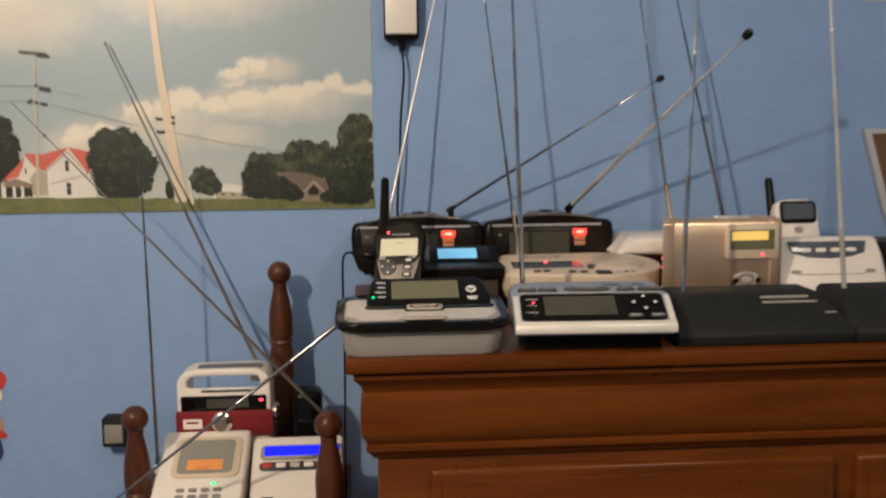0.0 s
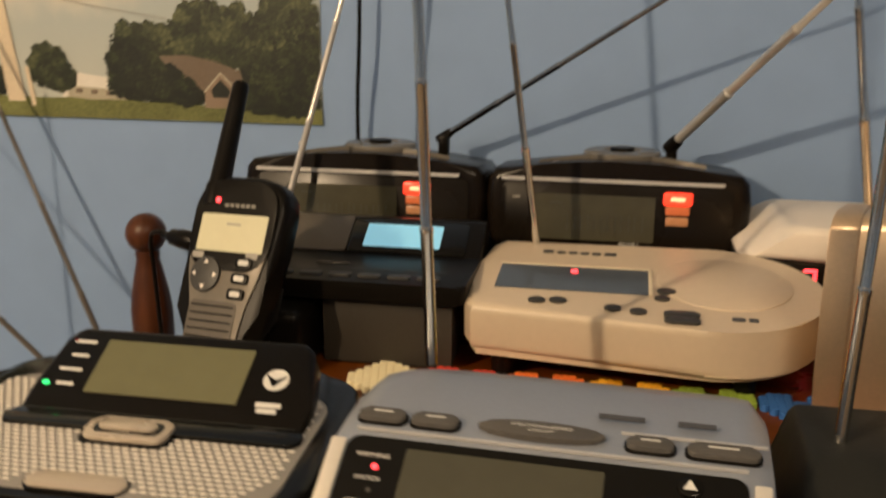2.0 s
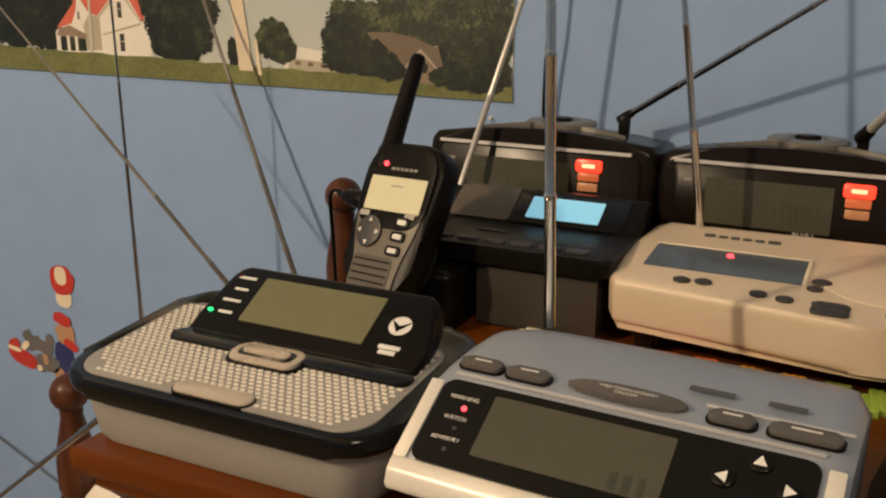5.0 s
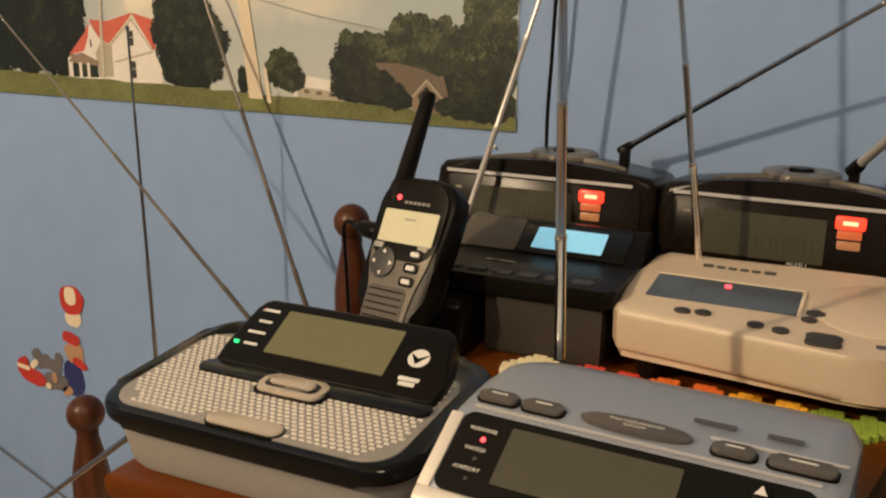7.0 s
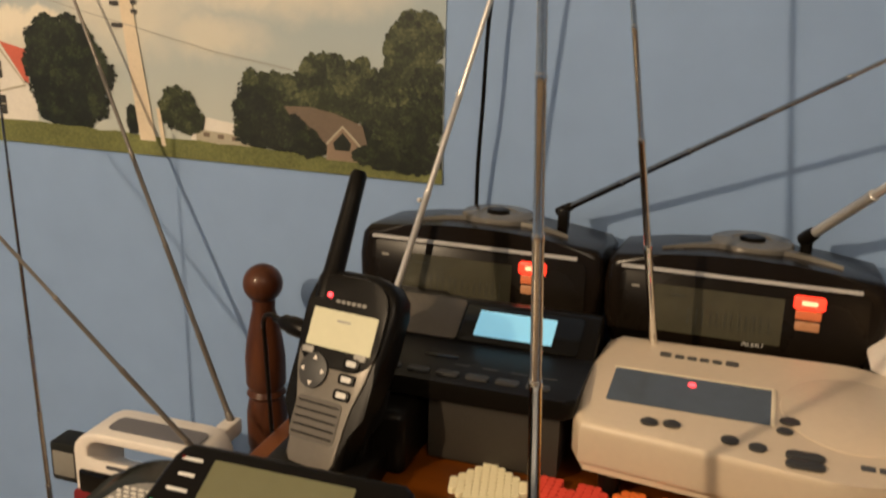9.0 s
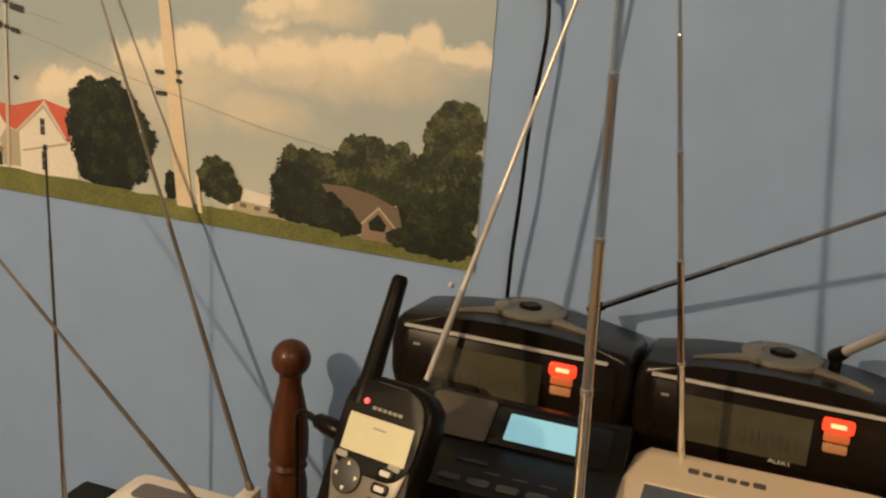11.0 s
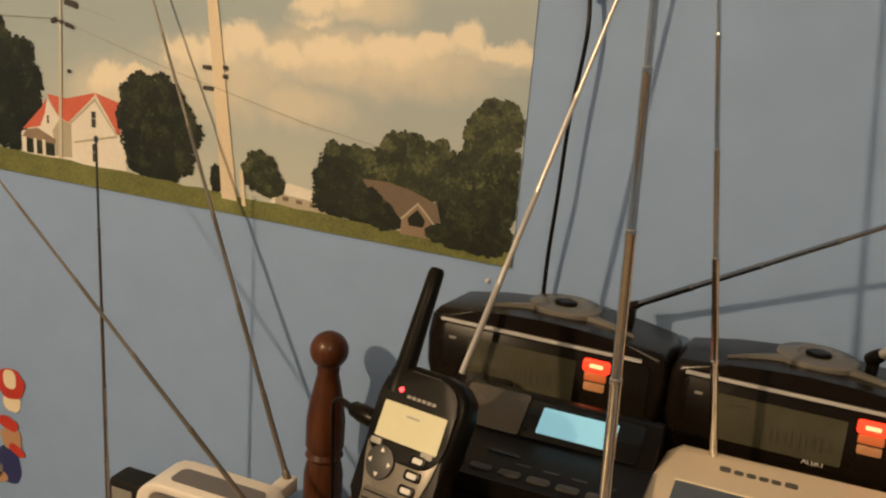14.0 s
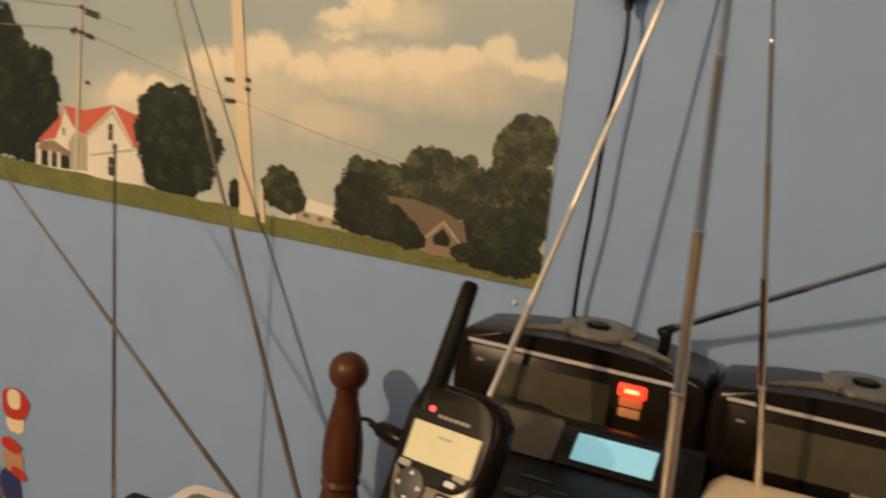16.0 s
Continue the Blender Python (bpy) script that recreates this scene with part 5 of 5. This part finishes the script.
# ---- wall plug-in unit and its cable ----
ad_ = thing("plug_in_adapter", (-0.052, WALL_Y, 1.482), "white and black plug-in sensor box hanging on the wall", "adapter")
part("case", box(-0.080, -0.024, WALL_Y - 0.030, WALL_Y, 1.482, 1.570, 0.007, 3), BLACK, ad_, "black case edge")
part("front_cover", box(-0.0775, -0.0275, WALL_Y - 0.0335, WALL_Y - 0.028, 1.492, 1.568, 0.002), WHITE, ad_, "white front cover")
part("strain_relief", lathe([(0.006, 0), (0.006, 0.004), (0.0035, 0.022)], 12), BLACK, ad_, "", Matrix.Translation((-0.052, WALL_Y - 0.014, 1.485)) @ pose(0, 0, 0, 180))
part("cable", tube([(-0.052, 1.494, 1.470), (-0.049, 1.490, 1.43), (-0.055, 1.487, 1.36), (-0.058, 1.488, 1.29), (-0.062, 1.493, 1.23), (-0.064, 1.5015, 1.15), (-0.064, 1.5035, 1.10)], 0.0019), BLACK, ad_, "black cable running down the wall")

pq = thing("wall_plaque", (0.80, WALL_Y, 1.30), "dark brown picture plaque in a pale grey frame on the wall", "picture")
PQ = face_frame((0, WALL_Y - 0.001, 0), X, Z)
part("frame", outline([(0.726, 1.334), (0.96, 1.334), (0.96, 1.12), (0.80, 1.12), (0.766, 1.20)], -0.001, 0.010, 0.002), FRAMEGREY, pq, "pale grey frame", PQ)
part("picture", outline([(0.740, 1.326), (0.952, 1.326), (0.952, 1.13), (0.808, 1.13), (0.776, 1.205)], 0.0095, 0.0115), BROWNPIC, pq, "dark brown picture", PQ)
pp = thing("paper_notice", (0.83, WALL_Y, 1.60), "cream sheet of paper pinned to the wall", "paper")
part("sheet", outline([(0.716, 1.548), (0.95, 1.538), (0.95, 1.80), (0.705, 1.80)], 0.0, 0.0012), CREAMPAPER, pp, "", PQ)

# ---- small wall decals in plain shapes ----
def blob(cx_, cz_, w_, h_, seed, turn=0.0, ragged=0.10):
    """A rounded patch with a slightly uneven edge."""
    rg = random.Random(seed)
    ca, sa = math.cos(turn), math.sin(turn)
    pts = []
    for q in range(22):
        a, f = 2 * math.pi * q / 22, 1 + rg.uniform(-ragged, ragged)
        x, z = 0.5 * w_ * f * math.copysign(abs(math.cos(a)) ** 0.8, math.cos(a)), 0.5 * h_ * f * math.copysign(abs(math.sin(a)) ** 0.8, math.sin(a))
        pts.append((cx_ + x * ca - z * sa, cz_ + x * sa + z * ca))
    return pts


def sticker(owner, name, pts, layer, mat, label=""):
    return part(name, outline(pts, layer * 0.0003, layer * 0.0003 + 0.0004), mat, owner, label, PQ)


d1 = thing("wall_decal", (-0.733, WALL_Y, 0.91), "red and cream oval sticker on the blue wall", "decal", "wall decals")
sticker(d1, "lower_patch", blob(-0.733, 0.9130, 0.029, 0.024, 1, 0.0, 0.04), 0, CREAMVINYL)
sticker(d1, "patch", blob(-0.733, 0.9390, 0.043, 0.040, 2, 0.0, 0.06), 1, REDVINYL)
sticker(d1, "spot", blob(-0.7345, 0.9450, 0.021, 0.026, 3, 0.0, 0.02), 2, CREAMVINYL, "cream oval")
d2 = thing("wall_decal", (-0.742, WALL_Y, 0.80), "plain red, tan and navy sticker on the blue wall", "decal", "wall decals")
sticker(d2, "lower_patch", blob(-0.7420, 0.8240, 0.037, 0.052, 4, 0.1, 0.05), 0, BLUEVINYL)
sticker(d2, "middle_patch", blob(-0.7370, 0.8620, 0.034, 0.030, 5, 0.2, 0.12), 1, TANVINYL)
sticker(d2, "side_patch", blob(-0.7280, 0.8480, 0.026, 0.013, 6, -0.4, 0.1), 2, REDVINYL)
sticker(d2, "upper_patch", blob(-0.7400, 0.8830, 0.032, 0.018, 8, -0.2, 0.08), 3, REDVINYL)
sticker(d2, "lowest_patch", blob(-0.7560, 0.8020, 0.020, 0.014, 9, 0.5, 0.12), 1, TANVINYL)
d3 = thing("wall_decal", (-0.80, WALL_Y, 0.80), "plain red, cream and grey sticker on the blue wall", "decal", "wall decals")
for n_, (bx, bz, bw, bh, bt) in enumerate(((-0.800, 0.838, 0.030, 0.022, 0.3), (-0.778, 0.834, 0.028, 0.020, -0.4), (-0.785, 0.812, 0.030, 0.026, 0.2), (-0.812, 0.848, 0.018, 0.014, 0.6), (-0.768, 0.848, 0.014, 0.018, 0.2), (-0.766, 0.812, 0.024, 0.022, 0.1))):
    sticker(d3, "grey_patch", blob(bx, bz, bw, bh, 20 + n_, bt, 0.18), n_ % 2, GREYVINYL)
sticker(d3, "left_patch", blob(-0.823, 0.8130, 0.054, 0.024, 30, -0.22, 0.06), 2, REDVINYL)
sticker(d3, "left_patch", blob(-0.838, 0.8310, 0.022, 0.016, 31, 0.5, 0.10), 2, REDVINYL)
sticker(d3, "pale_patch", blob(-0.838, 0.8240, 0.026, 0.007, 32, -0.1, 0.08), 3, CREAMVINYL)
sticker(d3, "pale_patch", blob(-0.816, 0.8320, 0.018, 0.010, 33, 0.7, 0.08), 3, CREAMVINYL)
sticker(d3, "tan_patch", blob(-0.779, 0.8180, 0.010, 0.016, 34, 0.1, 0.12), 3, TANVINYL)
sticker(d3, "pale_patch", blob(-0.792, 0.8030, 0.010, 0.009, 35, 0.1, 0.10), 3, CREAMVINYL)

# wire drawn along a thin knobbed line of unknown origin
wa = thing("wall_wire", (-0.44, WALL_Y, 0.50), "thin grey wire with a black tip along the wall", "antenna")
wire_way = [(-0.44, 1.506, 0.498), (-0.62, 1.505, 0.570), (-0.79, 1.504, 0.637), (-0.921, 1.503, 0.690)]
part("wire", tube(wire_way, 0.0014), DARKCHROME, wa)
part("tip_cap", lathe([(0.0016, -0.004), (0.0046, -0.002), (0.0052, 0.004), (0.0040, 0.010), (0.0010, 0.012)], 14), BLACK, wa, "black tip cap", along((-0.921, 1.503, 0.690), (-0.99, 1.503, 0.718)))

tb = thing("small_plug_box", (-0.535, WALL_Y, 0.83), "small grey and white plug box on the wall", "plug")
part("case", box(-0.553, -0.507, WALL_Y - 0.034, WALL_Y, 0.828, 0.877, 0.004), CHARCOAL, tb)
part("front_plate", box(-0.548, -0.519, WALL_Y - 0.0355, WALL_Y - 0.033, 0.836, 0.867, 0.001), GREYPANEL, tb, "grey front plate")
part("side_plate", box(-0.5545, -0.552, WALL_Y - 0.028, WALL_Y - 0.006, 0.834, 0.870, 0.001), WHITE, tb)

# ---- turned-post rack beside the chest ----
RACK = 0.790
rack = thing("post_rack", (-0.30, 1.33, 0), "dark brown wooden rack with turned ball-top posts", "rack")


def turned_post(x, y, ztop, size):
    a = size
    prof = [(0.020 * a, 0.0), (0.020 * a, ztop - 0.20 * a), (0.0175 * a, ztop - 0.190 * a), (0.0195 * a, ztop - 0.183 * a), (0.0195 * a, ztop - 0.150 * a), (0.0165 * a, ztop - 0.134 * a), (0.0190 * a, ztop - 0.130 * a),
            (0.0165 * a, ztop - 0.125 * a), (0.0192 * a, ztop - 0.119 * a), (0.0192 * a, ztop - 0.092 * a), (0.0170 * a, ztop - 0.074 * a), (0.0125 * a, ztop - 0.052 * a), (0.0105 * a, ztop - 0.043 * a), (0.0112 * a, ztop - 0.038 * a)]
    for i in range(9):
        an = radians(-55 + 145 * i / 8)
        prof.append((max(0.0006, 0.0188 * a * math.cos(an)), ztop - 0.0188 * a + 0.0188 * a * math.sin(an)))
    return part("post", lathe(prof, 28), WALNUT, rack, "turned wooden post with ball top", Matrix.Translation((x, y, 0)))


turned_post(-0.253, 1.444, 1.136, 1.0)
turned_post(-0.438, 1.244, 0.965, 0.98)
turned_post(-0.166, 1.156, 0.976, 1.0)
part("shelf", box(-0.475, -0.146, 1.150, 1.470, RACK - 0.02, RACK, 0.004), WALNUT, rack)
part("rail", box(-0.43, -0.175, 1.160, 1.180, RACK - 0.07, RACK - 0.02, 0.003), WALNUT, rack)

# ---- red and white handled radio ----
e_ = thing("emergency_radio", (-0.335, 1.375, RACK), "white and maroon emergency radio with carry handle", "radio")
EF = face_frame((-0.331, 1.345, 0.885), X, Z)


def handle_shell():
    """Arched shell with a hand opening."""
    outer = [(-0.069, 0.030), (-0.069, 0.082), (-0.067, 0.089), (-0.061, 0.096), (-0.051, 0.1015), (-0.040, 0.1030), (0.048, 0.1030), (0.058, 0.1005), (0.0655, 0.094), (0.069, 0.085), (0.069, 0.030)]
    inner = [(-0.054, 0.0785), (-0.0535, 0.087), (-0.047, 0.0925), (-0.040, 0.0940), (0.046, 0.0940), (0.0515, 0.0920), (0.0550, 0.0860), (0.0540, 0.0785), (0.045, 0.0765), (0.0, 0.0765), (-0.046, 0.0765)]
    bm = bmesh.new()
    count = len(outer)
    for z in (0.004, -0.050):
        o_ = [bm.verts.new((x, y, z)) for x, y in outer]
        i_ = [bm.verts.new((x, y - (0.030 if z < 0 and y < 0.08 else 0.0), z)) for x, y in inner]
        ed = [bm.edges.new((ring[q], ring[(q + 1) % count])) for ring in (o_, i_) for q in range(count)]
        bmesh.ops.triangle_fill(bm, edges=ed, use_beauty=True)
    bm.verts.ensure_lookup_table()
    for base in (0, count):
        for q in range(count):
            a, b2 = base + q, base + (q + 1) % count
            bm.faces.new((bm.verts[a], bm.verts[b2], bm.verts[2 * count + b2], bm.verts[2 * count + a]))
    bmesh.ops.recalc_face_normals(bm, faces=bm.faces)
    rims = [e for e in bm.edges if len(e.link_faces) == 2 and abs(e.verts[0].co.z - e.verts[1].co.z) < 1e-6 and e.calc_face_angle(0) > radians(60)]
    bmesh.ops.bevel(bm, geom=rims, offset=0.0022, segments=3, profile=0.5, affect="EDGES", clamp_overlap=True)
    return bm


part("shell", handle_shell(), WHITE, e_, "white shell with carry handle", EF)
part("lower_body", box(-0.399, -0.263, 1.347, 1.394, RACK, 0.918, 0.006, 3), WHITE, e_, "white lower body")
plate(e_, "handle_groove", face_frame((-0.323, 1.366, 0.9872), X, (0, 1, 0)), 0.0, 0.0, 0.096, 0.026, 0.0012, GREYVINYL, 0.007, "dark grey inset on handle top", 0.0)
plate(e_, "slit", EF, 0.006, 0.0710, 0.078, 0.0035, 0.0008, DARKPRINT, 0.0015, "", 0.0041)
plate(e_, "display_strip", EF, 0.0, 0.0525, 0.126, 0.0225, 0.0030, GLOSSBLACK, 0.002, "black display strip", 0.0034, 0.0006)
plate(e_, "lcd", EF, 0.006, 0.0525, 0.062, 0.014, 0.0004, LCDDARK, 0.001, "", 0.0065)
oval(e_, "led", EF, 0.0555, 0.0565, 0.0035, 0.0018, 0.0008, REDLED, "lit red indicator", 0.0064)
plate(e_, "band", EF, 0.0, 0.0222, 0.143, 0.0385, 0.0060, MAROON, 0.004, "maroon front band", 0.0, 0.0015)
plate(e_, "label_plate", EF, -0.047, 0.0215, 0.028, 0.015, 0.0006, WHITE, 0.001, "white label", 0.0060)
plate(e_, "label_bar", EF, -0.047, 0.0235, 0.018, 0.0030, 0.0002, MAROON, 0.0005, "", 0.0067)
part("knob", lathe([(0.0155, 0), (0.0155, 0.004), (0.0125, 0.006), (0.0120, 0.013), (0.0100, 0.015), (0.001, 0.0152)], 26), CHROME, e_, "round chrome knob", EF @ Matrix.Translation((-0.003, 0.0235, 0.006)))
part("side_grip", lathe([(0.016, 0), (0.016, 0.006), (0.012, 0.010)], 18), CHROME, e_, "", along((-0.262, 1.372, 0.912), (-0.252, 1.372, 0.912)))
antenna(e_, (-0.290, 1.4375, 0.970), (-0.516, 1.4897, 1.478), 0.0029, 0.0012, 6, 0, GREYROD)
part("antenna_bracket", box(-0.298, -0.282, 1.392, 1.446, 0.955, 0.972, 0.003), WHITE, e_)

# ---- white radios on the rack ----
p_ = thing("tabletop_radio", (-0.350, 1.27, RACK), "white tabletop radio with grey window and orange display", "radio", "white radios on the rack")
part("body", extrude([(1.172, RACK), (1.168, RACK + 0.028), (1.180, RACK + 0.038), (1.318, RACK + 0.104), (1.332, RACK + 0.108), (1.341, RACK + 0.102), (1.341, RACK)], -0.416, -0.290, 0.008, 3), WHITE, p_, "sloping white body")
P1F = face_frame((-0.354, 1.1800, RACK + 0.0383), X, (0, 0.138, 0.066))
plate(p_, "window_frame", P1F, 0.007, 0.109, 0.096, 0.080, 0.0020, BEIGE, 0.012, "cream window frame", 0.0, 0.0008)
plate(p_, "window", P1F, 0.006, 0.109, 0.078, 0.066, 0.0010, GREYPANEL, 0.008, "grey window panel", 0.0018)
plate(p_, "lcd", P1F, 0.006, 0.092, 0.050, 0.020, 0.0005, ORANGELCD, 0.002, "lit orange display", 0.0029)
oval(p_, "led", P1F, 0.022, 0.058, 0.0032, 0.0022, 0.0012, GREENLED, "lit green indicator", 0.0)
oval(p_, "blue_led", P1F, -0.042, 0.018, 0.0045, 0.0035, 0.0010, BLUEVINYL, "blue round key", 0.0)
for j in range(4):
    for i_ in range(3):
        plate(p_, "key", P1F, -0.022 + 0.017 * j, 0.046 - 0.012 * i_, 0.0115, 0.0060, 0.0020, GREYPANEL, 0.0015, "small grey key", 0.0, 0.0006)
antenna(p_, (-0.4331, 1.3424, 0.846), (-0.4356, 1.3373, 1.308), 0.0026, 0.0011, 6, 0, DARKCHROME)
part("antenna_bracket", box(-0.438, -0.400, 1.334, 1.351, 0.832, 0.846, 0.003), WHITE, p_)
q_ = thing("tabletop_radio", (-0.215, 1.27, RACK), "white tabletop radio with lit blue display", "radio", "white radios on the rack")
part("body", extrude([(1.205, RACK), (1.203, RACK + 0.012), (1.220, RACK + 0.024), (1.300, RACK + 0.092), (1.316, RACK + 0.100), (1.330, RACK + 0.094), (1.334, RACK)], -0.285, -0.153, 0.008, 3), WHITE, q_, "sloping white body")
P2F = face_frame((-0.219, 1.2200, RACK + 0.0245), X, (0, 0.080, 0.068))
plate(q_, "lcd_frame", P2F, 0.006, 0.0925, 0.118, 0.024, 0.0018, GREYPANEL, 0.006, "", 0.0, 0.0006)
plate(q_, "lcd", P2F, 0.006, 0.0945, 0.108, 0.0155, 0.0005, VIOLETLCD, 0.002, "lit deep blue display", 0.0018)
plate(q_, "button_bar", P2F, -0.012, 0.070, 0.084, 0.014, 0.0014, BUTTON, 0.006, "dark curved button bar", 0.0, 0.0006)
for j in range(4):
    plate(q_, "button", P2F, -0.043 + 0.020 * j, 0.071, 0.014, 0.0075, 0.0018, WHITE if j else REDVINYL, 0.002, "small key", 0.0013, 0.0005)
plate(q_, "label_bar", P2F, -0.040, 0.020, 0.018, 0.004, 0.0003, DARKPRINT, 0.001, "", 0.0)
antenna(q_, (-0.1612, 1.3450, 0.8900), (-0.5800, 1.2628, 1.3800), 0.0030, 0.0006, 8, 0, GREYROD)
z_ = thing("black_speaker", (-0.222, 1.42, RACK), "small black speaker box behind the white radio", "speaker")
part("case", box(-0.232, -0.188, 1.375, 1.424, RACK, 0.940, 0.010, 3), BLACK, z_)
part("grille", box(-0.226, -0.194, 1.3725, 1.377, RACK + 0.03, 0.928, 0.001), GLOSSBLACK, z_)

# ---- push pin in the wall ----
pin = thing("push_pin", (-0.122, WALL_Y, 1.196), "small white push pin in the blue wall", "pin")
part("head", lathe([(0.0020, 0.0), (0.0020, 0.0014), (0.0012, 0.0024), (0.0016, 0.004), (0.0007, 0.0048)], 14), WHITE, pin, "", Matrix.Translation((-0.122, WALL_Y, 1.196)) @ pose(0, 0, 0, 90, 0, 0))
